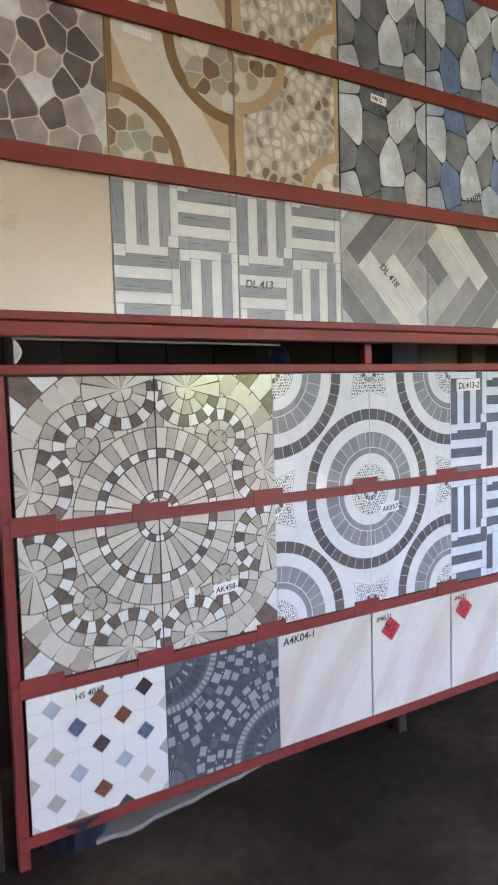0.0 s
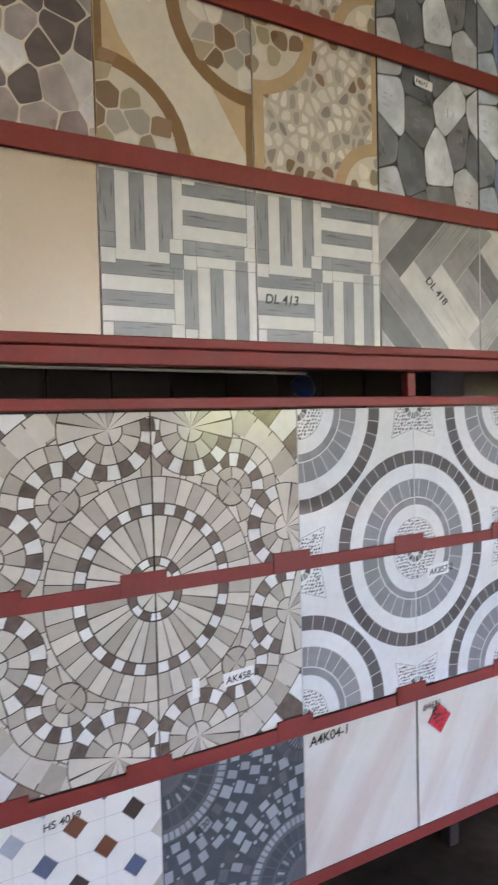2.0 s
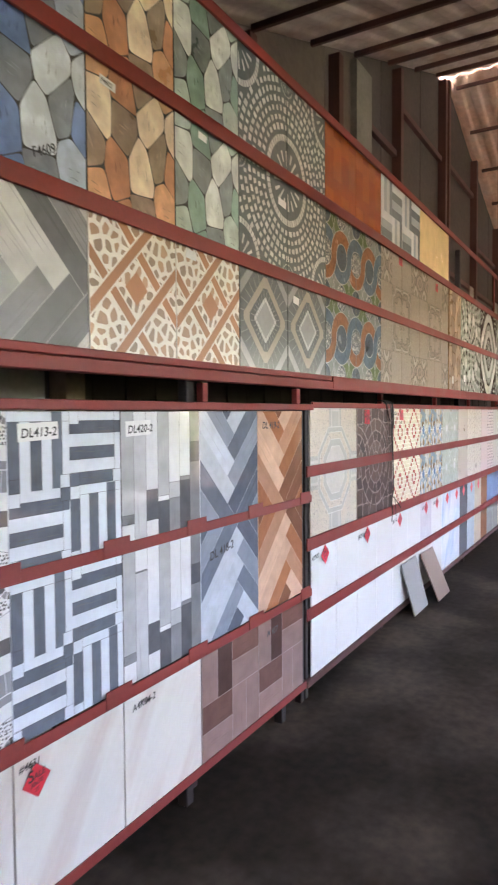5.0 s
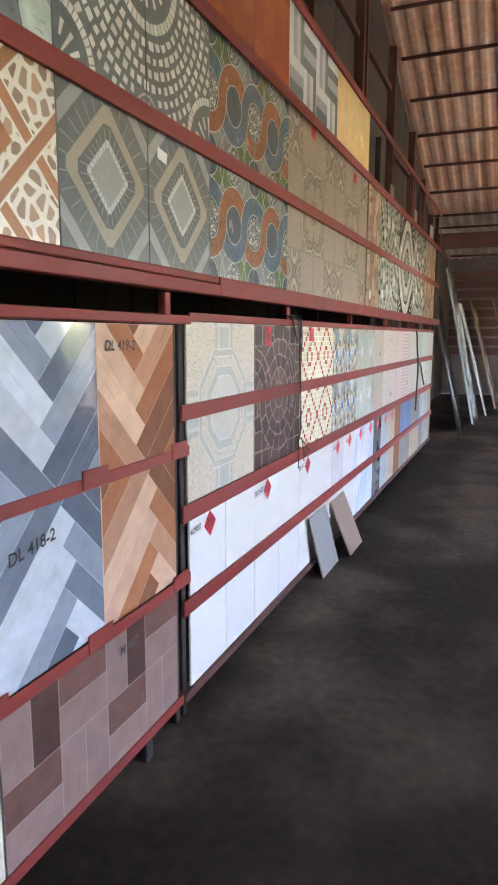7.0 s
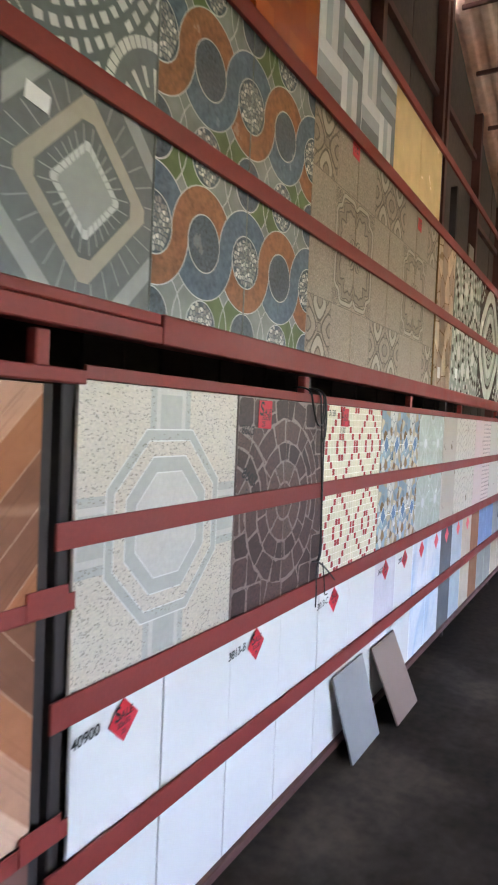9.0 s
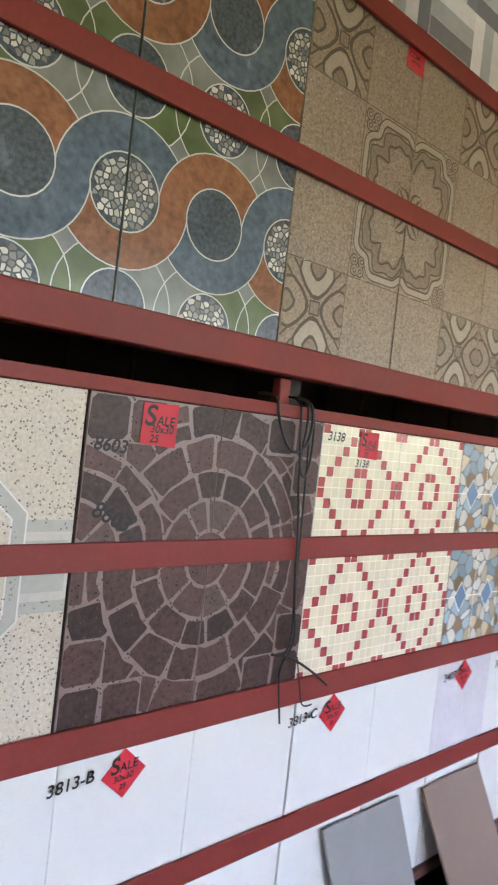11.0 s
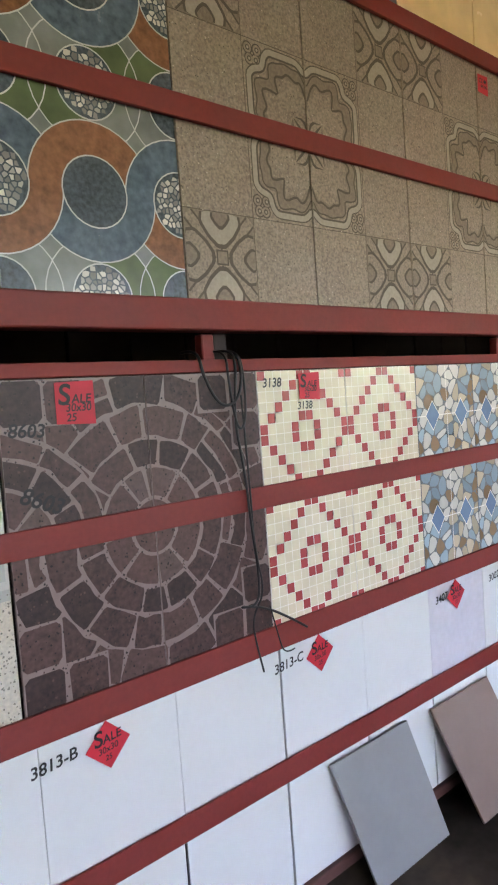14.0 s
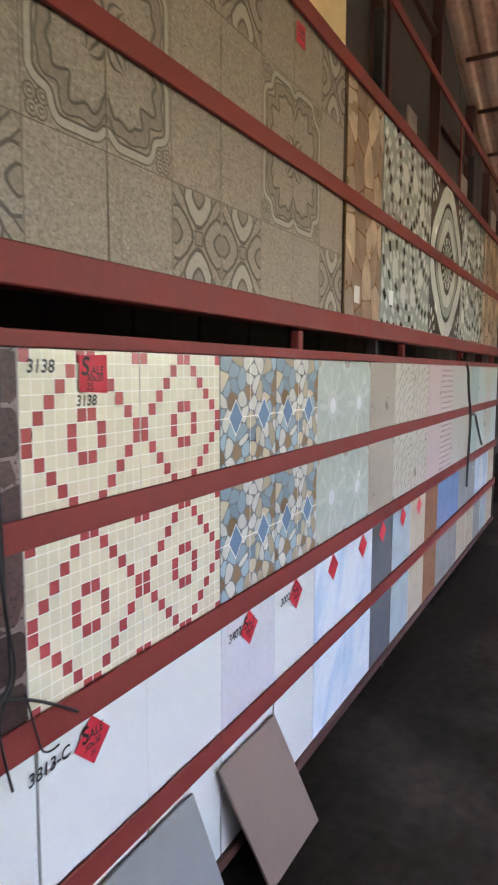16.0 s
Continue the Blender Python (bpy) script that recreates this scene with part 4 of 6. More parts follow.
def herringbone(name, cols, up):
    pal = [glaze(f"{name}_{i}", c, GLOSS, 0.2, grain=24, vary=0.2, blot=10, blotch=0.2) for i, c in enumerate(cols)]
    line = glaze(name + "_line", tuple(min(1, 1.1 * v) for v in cols[0]), GLOSS)

    def make():
        s, out, w, n, rng = 0.4, [], 0.072, 6, random.Random(len(name))
        dx, dz = (0.238, 0.0285) if up else (0.176, -0.0174)
        r = math.sqrt(0.5)
        for i in range(-7, 10):
            for j in (-1, 0, 1):
                for up_plank in (0, 1):
                    x, y = i + 2 * n * j, i
                    p = rect(x, y, x + n, y + 1) if not up_plank else rect(x + n, y + 1 - n, x + n + 1, y + 1)
                    g = 0.007
                    (ax, ay), (bx, by) = p[0], p[2]
                    q = [((a - b - n + 1) * r * w + dx, (a + b) * r * w + dz) for a, b in rect(ax + g, ay + g, bx - g, by - g)]
                    if not up:
                        q = [(a, s - b) for a, b in q]
                    k = (0, 2, 1, 3, 0, 1, 2)[(i * 3 + up_plank * 2 + j) % 7]
                    out.append((q, pal[k], 1))
                    streaks(out, q, grain_of(pal[k], 0.86), 2, rng, 5, 0.0022)
        return line, out

    return make


HS_W = glaze("hs_white", (0.74, 0.73, 0.69), 0.14, 0.03, vary=0.03, blotch=0.05)
HS_L = glaze("hs_line", (0.55, 0.54, 0.51), 0.14)
HS_C = [glaze("hs_blue", (0.13, 0.16, 0.24), 0.14, 0.3), glaze("hs_brown", (0.20, 0.085, 0.055), 0.14, 0.3), glaze("hs_black", (0.085, 0.065, 0.06), 0.14, 0.3), glaze("hs_sand", (0.47, 0.44, 0.38), 0.14, 0.3), glaze("hs_ice", (0.40, 0.44, 0.50), 0.14, 0.3)]


def tile_octagons():
    s, out, rng = 0.4, [], random.Random(6)
    p = s / 3
    d = 0.028
    for j in range(-1, 8):
        for i in range(-1, 5):
            x, y = i * p + (p / 2 if j % 2 else 0), j * p / 2
            tint = rng.choice(HS_C)
            out.append((diamond(x, y, d), HS_C[3] if min(abs(x), abs(x - s)) < d else tint, 2))
            for ex, ey in ((p / 2, p / 2), (p / 2, -p / 2)):
                a = (x + ex * 2 * d / p, y + ey * 2 * d / p * 0)
                b = (x + p - d, y)
                out.append((rect(a[0] - 0.03, y - 0.0006, b[0], y + 0.0006), HS_L, 1))
            out.append((rect(x - 0.0006, y, x + 0.0006, y + p), HS_L, 1))
    return HS_W, out


DF = glaze("night_ground", (0.082, 0.090, 0.100), 0.16, 0.1, vary=0.2)
DF_L = glaze("night_chips", (0.30, 0.325, 0.345), 0.16, 0.3)
DF_M = glaze("night_grey", (0.115, 0.122, 0.132), 0.16, 0.3)


def tile_night_fan():
    """Slate tile: two quarter rosettes in opposite corners and rows of pale chips between."""
    s, out, rng = 0.4, [], random.Random(7)
    for cx, cy, a0 in ((0.0, s, -math.pi / 2), (s, 0.0, math.pi / 2)):
        out.append((disc(cx, cy, 0.178, 48), DF_M, 2))
        ring(out, cx, cy, 0.152, 0.176, 17, [DF_L], 3, 0.004, a0, a0 + math.pi / 2, k=1)
        for r in (0.062, 0.105):
            ring(out, cx, cy, r, r + 0.040, 9, [DF], 3, 0.0024, a0, a0 + math.pi / 2, k=2)
        for k in range(5):
            a = a0 + (k + 0.5) * math.pi / 10
            out.append((arc_brick(cx, cy, 0.075, 0.098, a, a + 0.075, 0.0, 1), DF_L, 4))
        out.append((disc(cx, cy, 0.05, 20), DF_M, 4))
    for cx, cy, a0 in ((s, s, math.pi), (0.0, 0.0, 0.0)):
        ring(out, cx, cy, 0.058, 0.088, 7, [DF_M], 3, 0.003, a0, a0 + math.pi / 2)
        ring(out, cx, cy, 0.0, 0.055, 8, [DF_L], 3, 0.004, a0, a0 + math.pi / 2, k=1)
    for cx, cy in ((0.0, s), (s, 0.0)):
        q = 0
        for r, p in ((0.198, 0.042), (0.230, 0.050), (0.262, 0.046), (0.295, 0.052), (0.33, 0.05)):
            q += 1
            n = int(2 * math.pi * r / p)
            for i in range(n):
                a = 2 * math.pi * (i + 0.5 * (q % 2)) / n
                x, y = cx + r * math.cos(a), cy + r * math.sin(a)
                if math.hypot(x - (s - cx), y - (s - cy)) < r + 0.012 or min(math.hypot(x, y), math.hypot(x - s, y - s)) < 0.095:
                    continue
                d, e = rng.uniform(0.010, 0.016), rng.uniform(0.010, 0.016)
                out.append(([(x + u * d * math.cos(a) - v * e * math.sin(a), y + u * d * math.sin(a) + v * e * math.cos(a)) for u, v in ((-1, -1), (1, -0.9), (0.9, 1), (-1, 1))], DF_L if rng.random() < 0.72 else DF_M, 2))
                b = a + math.pi / n
                if rng.random() < 0.5:
                    out.append((disc(cx + (r + 0.012) * math.cos(b), cy + (r + 0.012) * math.sin(b), rng.uniform(0.003, 0.006), 7), DF_L, 2))
    return DF, out


MARBLE = glaze("white_marble", (0.67, 0.645, 0.585), 0.16, 0.0, vary=0.03, blot=2.6, blotch=0.14, stain=(0.57, 0.50, 0.445))



def veined(m, turn, sx, sz):
    """Draws a glaze's broad stain out into slanting veins."""
    nt = m.node_tree
    wide = [q for q in nt.nodes if q.type == "TEX_NOISE"][1]
    mp = nt.nodes.new("ShaderNodeMapping")
    mp.vector_type = "TEXTURE"
    mp.inputs["Rotation"].default_value = (0, radians(turn), 0)
    mp.inputs["Scale"].default_value = (1.0 / sx, 1.0, 1.0 / sz)
    nt.links.new(next(q for q in nt.nodes if q.type == "NEW_GEOMETRY").outputs["Position"], mp.inputs["Vector"])
    nt.links.new(mp.outputs["Vector"], wide.inputs["Vector"])
    return m


veined(MARBLE, 32, 3.2, 0.5)


BROWNS = [glaze("mahogany_mid", (0.165, 0.085, 0.070), 0.22, 0.2, grain=16, vary=0.25), glaze("mahogany_dark", (0.095, 0.052, 0.045), 0.22, 0.2, grain=16, vary=0.25), glaze("mahogany_rose", (0.28, 0.185, 0.165), 0.22, 0.2, grain=16, vary=0.2)]
BR_LINE = glaze("mahogany_joint", (0.33, 0.25, 0.22), 0.3)


def tile_parquet():
    s, out, rng = 0.4, [], random.Random(17)
    for i in range(2):
        for j in range(2):
            x, y = i * s / 2, j * s / 2
            cuts = [0, 0.1, 0.2]
            for k in range(2):
                a, b = cuts[k] + 0.0008, cuts[k + 1] - 0.0008
                p = rect(x + a, y + 0.0008, x + b, y + 0.1992) if (i + j) % 2 else rect(x + 0.0008, y + a, x + 0.1992, y + b)
                out.append((p, rng.choice(BROWNS), 1))
                streaks(out, p, grain_of(out[-1][1], 0.8), 2, rng, 4, 0.0015)
    return BR_LINE, out


OCT = glaze("octagon_granite", (0.57, 0.505, 0.415), 0.4, 0.02, grain=150, vary=0.35, blotch=0.06, bump=0.3)
OCT_B = glaze("octagon_band", (0.42, 0.42, 0.38), 0.35, 0.05, grain=60, vary=0.12)
OCT_E = glaze("octagon_edge", (0.20, 0.18, 0.15), 0.4, 0.1)
OCT_W = glaze("octagon_white", (0.68, 0.67, 0.64), 0.35, 0.05)
OCT_L = glaze("octagon_pale", (0.525, 0.505, 0.46), 0.35, 0.05, grain=90, vary=0.15)


def octagon(cx, cy, r, wide=1.0):
    return [(cx + wide * r * math.cos(math.pi * (k + 0.5) / 4) / math.cos(math.pi / 8), cy + r * math.sin(math.pi * (k + 0.5) / 4) / math.cos(math.pi / 8)) for k in range(8)]


def tile_octagon():
    """0.604 square over four tiles."""
    out, c, rng = [], 0.302, random.Random(52)
    for i in range(3800):
        x, y, r, a = rng.uniform(0, 0.604), rng.uniform(0, 0.604), rng.uniform(0.0011, 0.0027), rng.uniform(0, 6)
        out.append(([(x + r * math.cos(a + k), y + r * math.sin(a + k)) for k in (0, 1.9, 3.6, 4.9)], OCT_E, 1 if math.hypot(x - c, y - c) > 0.2 else 7.5))
    for a, b, m, l in ((0.075, 0.31, OCT_B, 1), (0.055, 0.31, OCT_L, 2), (0.04, 0.285, OCT_B, 3)):
        out.append((rect(c - a, c - b, c + a, c + b), m, l))
        out.append((rect(c - b, c - a, c + b, c + a), m, l))
    for k, (r, m) in enumerate(((0.207, OCT_B), (0.182, OCT), (0.147, OCT_B), (0.112, OCT_L))):
        out.append((octagon(c, c, r + 0.0020), OCT_W, 4 + 2 * k))
        out.append((octagon(c, c, r - 0.0009), m, 5 + 2 * k))
    for i in range(10):
        a = 2 * math.pi * i / 10
        out.append((rounded([(c + 0.015 * math.cos(a - 0.4), c + 0.015 * math.sin(a - 0.4)), (c + 0.085 * math.cos(a), c + 0.085 * math.sin(a)), (c + 0.015 * math.cos(a + 0.4), c + 0.015 * math.sin(a + 0.4))], 1), OCT_L, 15))
    return OCT, out


COB = [glaze("cobble_brown", (0.078, 0.038, 0.034), 0.48, 0.35, grain=95, vary=0.95, blot=24, blotch=0.5), glaze("cobble_dark", (0.045, 0.022, 0.020), 0.48, 0.4, grain=95, vary=0.95, blot=24, blotch=0.5), glaze("cobble_rose", (0.100, 0.051, 0.044), 0.48, 0.2, grain=95, vary=0.7, blot=24, blotch=0.4)]
COB_P = glaze("cobble_pale", (0.108, 0.066, 0.057), 0.48, 0.2, grain=95, vary=0.6, blot=24, blotch=0.3)
COB_F = glaze("cobble_fleck", (0.016, 0.010, 0.010), 0.5, 0.3)
COB_G = glaze("cobble_joint", (0.25, 0.185, 0.17), 0.3, 0.1, grain=50, vary=0.2)


def tile_cobble():
    """Round paving of worn cobbles with square setts at the rim, 0.6 square."""
    out, rng, c = [], random.Random(23), 0.3
    out.append((disc(c, c, 0.049, 26), COB[2], 1))

    def cobbles(cx, cy, rings, lift, upper):
        for q, (r0, r1, n) in enumerate(rings):
            cuts = [2 * math.pi * (i + rng.uniform(-0.24, 0.24)) / n for i in range(n)]
            for i in range(n):
                a0, a1 = cuts[i], cuts[(i + 1) % n] + (2 * math.pi if i == n - 1 else 0)
                cut = r0 + (r1 - r0) * rng.uniform(0.4, 0.6)
                spans = [(r0, r1)] if q < 2 or rng.random() < 0.85 else [(r0, cut), (cut, r1)]
                for b0, b1 in spans:
                    p = arc_brick(cx, cy, b0, b1, a0, a1, 0.0072, 3)
                    k = (0.0012, 0.0025, 0.004, 0.005)[q]
                    p = [(x + rng.uniform(-k, k), y + rng.uniform(-k, k)) for x, y in p]
                    m = rng.choice([COB_P, COB[2]]) if q < 1 else rng.choice([COB[0], COB[1], COB[0], COB[1]] if q == 1 else [COB[0], COB[1], COB[2], COB[2], COB[0]])
                    p = clip_rect(p, 0.0, 0.3, 0.6, 0.6) if upper else p
                    if len(p) > 2:
                        out.append((soft(p, 0.10), m, lift + q % 2))

    cobbles(c, c, ((0.053, 0.117, 8), (0.117, 0.174, 13), (0.174, 0.242, 16), (0.242, 0.312, 17)), 1, False)
    for i in range(7):
        for j in range(7):
            x, y = i * 0.0857, j * 0.0857
            if math.hypot(x + 0.043 - c, y + 0.043 - c) > 0.285:
                e = [rng.uniform(0.002, 0.007) for _ in range(4)]
                pale = x < 0.1 and 0.3 < y < 0.5
                out.append((rect(x, y, x + 0.0857, y + 0.0857), COB_G, 5))
                out.append((soft([(x + e[0], y + e[1]), (x + 0.0857 - e[2], y + e[3]), (x + 0.0857 - e[1], y + 0.0857 - e[0]), (x + e[3], y + 0.0857 - e[2])], 0.12), COB_P if pale else rng.choice(COB[:2]), 6))
    out.append((clip_rect(disc(-0.02, 0.3, 0.212, 40), 0.0, 0.3, 0.6, 0.6), COB_G, 7))
    cobbles(-0.02, 0.3, ((0.048, 0.112, 8), (0.112, 0.166, 12), (0.166, 0.208, 12)), 8, True)
    for i in range(1500):
        x, y, r, a = rng.uniform(0, 0.6), rng.uniform(0, 0.6), rng.uniform(0.0010, 0.0030), rng.uniform(0, 6)
        out.append(([(x + r * rng.uniform(0.6, 1.3) * math.cos(a + k), y + r * math.sin(a + k)) for k in (0, 1.3, 2.9, 4.4)], COB_F if i % 4 else COB[2], 10))
    return COB_G, out


MOS = glaze("mosaic_cream", (0.73, 0.655, 0.49), 0.25, 0.08, vary=0.05)
MOS_G = glaze("mosaic_joint", (0.80, 0.76, 0.68), 0.4)
MOS_R = glaze("mosaic_red", (0.46, 0.085, 0.085), 0.25, 0.25)


def tile_mosaic():
    s, out, n = 0.302, [], 12
    p = s / n
    for i in range(n):
        for j in range(n):
            di, dj = abs(i - 5.5), abs(j - 5.5)
            red = abs(di + dj - 6) < 0.1 or (di == 1.5 and dj == 0.5) or (di == 0.5 and dj == 1.5) or (di == 5.5 and dj == 5.5)
            out.append((rect(i * p + 0.001, j * p + 0.001, (i + 1) * p - 0.001, (j + 1) * p - 0.001), MOS_R if red else MOS, 1))
    return MOS_G, out


PEBS = [glaze("river_blue", (0.30, 0.40, 0.46), 0.25, 0.6), glaze("river_sand", (0.50, 0.42, 0.30), 0.25, 0.5), glaze("river_brown", (0.27, 0.18, 0.11), 0.25, 0.5), glaze("river_ivory", (0.62, 0.60, 0.54), 0.25, 0.2)]
PEB_D = glaze("river_shadow", (0.11, 0.125, 0.13), 0.3)
PEB_B = glaze("river_diamond", (0.17, 0.26, 0.40), 0.25, 0.2)


def tile_river():
    s, out, rng = 0.302, [], random.Random(29)
    for c in voronoi(grid_seeds(rng, s, s, 8, 7, 0.45), 0, 0, s, s, 0.0032):
        out.append((rounded(c, 1), rng.choice([PEBS[0], PEBS[0], PEBS[1], PEBS[1], PEBS[2], PEBS[3], PEBS[3]]), 1))
    for y in (0.0, s / 2, s):
        out.append((rect(0, y - 0.0012, s, y + 0.0012), MOS_G, 2))
    out.append((rect(s / 2 - 0.001, 0, s / 2 + 0.001, s), MOS_G, 2))
    for x, y in ((s / 4, s / 2), (3 * s / 4, s / 2)):
        out.append(([(x - 0.036, y), (x, y - 0.046), (x + 0.036, y), (x, y + 0.046)], MOS_G, 3))
        out.append(([(x - 0.033, y), (x, y - 0.042), (x + 0.033, y), (x, y + 0.042)], PEB_B, 4))
    return PEB_D, out


FLW = glaze("flower_sage", (0.46, 0.50, 0.44), 0.25, 0.05, grain=70, vary=0.15)
FLW_L = glaze("flower_pale", (0.52, 0.555, 0.50), 0.25, 0.1)


def tile_flower(s=0.262, h=0.302):
    out = []
    cx, cy = s / 2, h / 2
    for i in range(18):
        a = 2 * math.pi * i / 18
        out.append((rounded([(cx, cy), (cx + 0.11 * math.cos(a - 0.12), cy + 0.12 * math.sin(a - 0.12)), (cx + 0.125 * math.cos(a), cy + 0.135 * math.sin(a)), (cx + 0.11 * math.cos(a + 0.12), cy + 0.12 * math.sin(a + 0.12))], 1), FLW_L if i % 2 else FLW, 1))
    out.append((disc(cx, cy, 0.05, 20), FLW_L, 2))
    out.append((disc(cx, cy, 0.026, 16), RNG_W, 3))
    for ex in (0, s):
        for ey in (0, h):
            out.append((disc(ex, ey, 0.05, 20), FLW_L, 2))
            out.append((disc(ex, ey, 0.028, 16), SAND, 3))
    return FLW, out


LEAFY = glaze("maze_brown", (0.30, 0.25, 0.20), 0.3, 0.2)
LEAF_G = glaze("maze_ivory", (0.58, 0.54, 0.46), 0.3, 0.05)


def tile_maze():
    s, out = 0.302, []
    for k in range(11):
        r = 0.03 + k * 0.032
        ring(out, s, 0.0, r, r + 0.014, 14 + 3 * k, [LEAFY, LEAF_G, LEAFY], 1, 0.006)
    return LEAF_G, out


PAIS = glaze("folk_sage", (0.34, 0.37, 0.33), 0.25, 0.1, vary=0.15)
PAIS_D = glaze("folk_dark", (0.075, 0.08, 0.07), 0.25, 0.2)
PAIS_W = glaze("folk_white", (0.62, 0.63, 0.58), 0.25, 0.1)


def tile_folk():
    """Dashes in rings round a rosette, 0.8 square."""
    out, c = [], 0.4
    for k in range(11):
        r = 0.035 + 0.050 * k
        ring(out, c, c, r, r + 0.036, 10 + 6 * k, [PAIS_W, PAIS_D, PAIS_W, PAIS], 1, 0.0075, shift=0.13 * k, k=1)
    for i in range(10):
        a = 2 * math.pi * i / 10
        out.append((disc(c + 0.26 * math.cos(a), c + 0.26 * math.sin(a), 0.045, 14), OCT_B, 2))
    return PAIS, out


def tile_waves():
    """Wide pale waves and dark beads, 0.8 square."""
    out, c = [], 0.4
    for r, w, m, l in ((0.34, 0.09, PAIS_W, 1), (0.25, 0.05, PAIS, 2), (0.19, 0.07, PAIS_W, 3)):
        pts = [(c + r * (1 + 0.07 * math.cos(4 * a)) * math.cos(a), c + r * (1 + 0.07 * math.cos(4 * a)) * math.sin(a)) for a in np.linspace(0, 2 * math.pi, 65)]
        out += [(q, m, l) for q in ribbon(pts, w)]
    ring(out, c, c, 0.10, 0.135, 36, [PAIS_D, PAIS_W], 4, 0.002)
    out.append((disc(c, c, 0.095), PAIS, 5))
    ring(out, c, c, 0.02, 0.08, 20, [PAIS_W, PAIS_D], 6, 0.006)
    for ex in (0, 0.8):
        for ey in (0, 0.8):
            ring(out, ex, ey, 0.11, 0.15, 30, [PAIS_D, PAIS_W], 4, 0.002)
            ring(out, ex, ey, 0.02, 0.09, 16, [PAIS_W, PAIS_D], 4, 0.006)
    return PAIS_D, out


ORG = [glaze("burnt_orange", (0.42, 0.100, 0.022), 0.12, 0.2, grain=16, vary=0.2), glaze("burnt_orange_deep", (0.33, 0.068, 0.016), 0.12, 0.2, grain=16, vary=0.2)]


def tile_orange():
    s, out = 0.4, []
    for i in range(4):
        for j in range(4):
            o = 0.06 if i % 2 else 0
            out.append((rect(i * 0.1 + 0.0005, j * 0.2 + o - 0.1, i * 0.1 + 0.0995, j * 0.2 + o + 0.0995), ORG[(i + j) % 2], 1))
    return ORG[1], out


def tile_zigzag():
    s, out = 0.4, []
    pal = [glaze("zig_white", (0.66, 0.71, 0.75), 0.15), glaze("zig_grey", (0.20, 0.235, 0.265), 0.15, 0.2), glaze("zig_pale", (0.38, 0.45, 0.51), 0.15, 0.2)]
    w, h = 0.05, 0.2
    for k in range(4):
        u = k * w
        out.append((rect(u + 0.001, h, u + w, s), pal[(0, 2, 0, 1)[k]], 1))
        out.append((rect(h, s - u - w, s, s - u - 0.001), pal[(0, 1, 2, 1)[k]], 1))
        out.append((rect(0, h - u - w, h, h - u - 0.001), pal[(0, 2, 1, 1)[k]], 1))
        out.append((rect(h + u + 0.001, 0, h + u + w, h), pal[(0, 2, 0, 1)[k]], 1))
    return pal[0], out


YEL = glaze("maize_yellow", (0.86, 0.63, 0.33), 0.25, 0.05, grain=14, vary=0.12)
ROCKS = [(0.21, 0.125, 0.075), (0.43, 0.32, 0.225), (0.27, 0.17, 0.105), (0.37, 0.265, 0.185)]

# ---- tiles on the racks ----
DESIGNS = {}
TILE_MESH = {}


def design(name, fn):
    if name not in DESIGNS:
        DESIGNS[name] = fn()
    return DESIGNS[name]


def tile_mesh(key, w, h, ground, polys, window):
    """A tile body with eased edges and its printed pieces laid on the face in thin coats."""
    if key in TILE_MESH:
        return TILE_MESH[key]
    e, d = 0.0012, 0.008
    verts = [(e, 0, e), (w - e, 0, e), (w - e, 0, h - e), (e, 0, h - e), (0, e, 0), (w, e, 0), (w, e, h), (0, e, h), (0, d, 0), (w, d, 0), (w, d, h), (0, d, h)]
    faces = [(0, 1, 2, 3), (0, 4, 5, 1), (1, 5, 6, 2), (2, 6, 7, 3), (3, 7, 4, 0), (4, 8, 9, 5), (5, 9, 10, 6), (6, 10, 11, 7), (7, 11, 8, 4), (11, 10, 9, 8)]
    mats, slots = [ground], [0] * len(faces)
    x0, z0 = window
    for poly, m, layer in polys:
        p = clip_rect(poly, x0 + e, z0 + e, x0 + w - e, z0 + h - e)
        if len(p) < 3:
            continue
        area = sum(p[i - 1][0] * p[i][1] - p[i][0] * p[i - 1][1] for i in range(len(p)))
        if abs(area) < 4e-6:
            continue
        if area < 0:
            p.reverse()
        if m not in mats:
            mats.append(m)
        k = len(verts)
        lift = 0.0002 * layer + 6e-7 * (len(faces) % 300)
        verts += [(x - x0, -lift, z - z0) for x, z in p]
        faces.append(tuple(range(k, k + len(p))))
        slots.append(mats.index(m))
    TILE_MESH[key] = mesh("tile_" + key, verts, faces, mats, slots)
    return TILE_MESH[key]


def put_tile(x, z, y, name, fn, label, w=0.4, h=0.4, window=(0.0, 0.0), group=""):
    ground, polys = design(name, fn)
    me = tile_mesh(f"{name}_{round(window[0] * 1000)}_{round(window[1] * 1000)}_{round(w * 1000)}", w, h, ground, polys, window)
    ob = new("ceramic_tile", me)
    ob.location = (x, y, z)
    return tagged(ob, label, "tile", group)


def flat(col):
    return lambda: (col, [])


def writing(body, size, x, z, tile, material=INK, turn=0.0, lift=0.0046, name="writing"):
    """Letters on a tile's face, in the tile's own metres."""
    cu = bpy.data.curves.new(name, "FONT")
    cu.body, cu.size, cu.extrude = body, size, 0.0
    cu.shear = 0.15
    cu.offset = size * 0.018
    tmp = bpy.data.objects.new(name, cu)
    me = bpy.data.meshes.new_from_object(tmp)
    bpy.data.objects.remove(tmp)
    me.materials.clear()
    me.materials.append(material)
    ob = new(name, me)
    ob.parent = tile
    ob.matrix_local = pose(x, -lift, z, 90, 0, 0) @ pose(0, 0, 0, 0, 0, turn)
    return ob


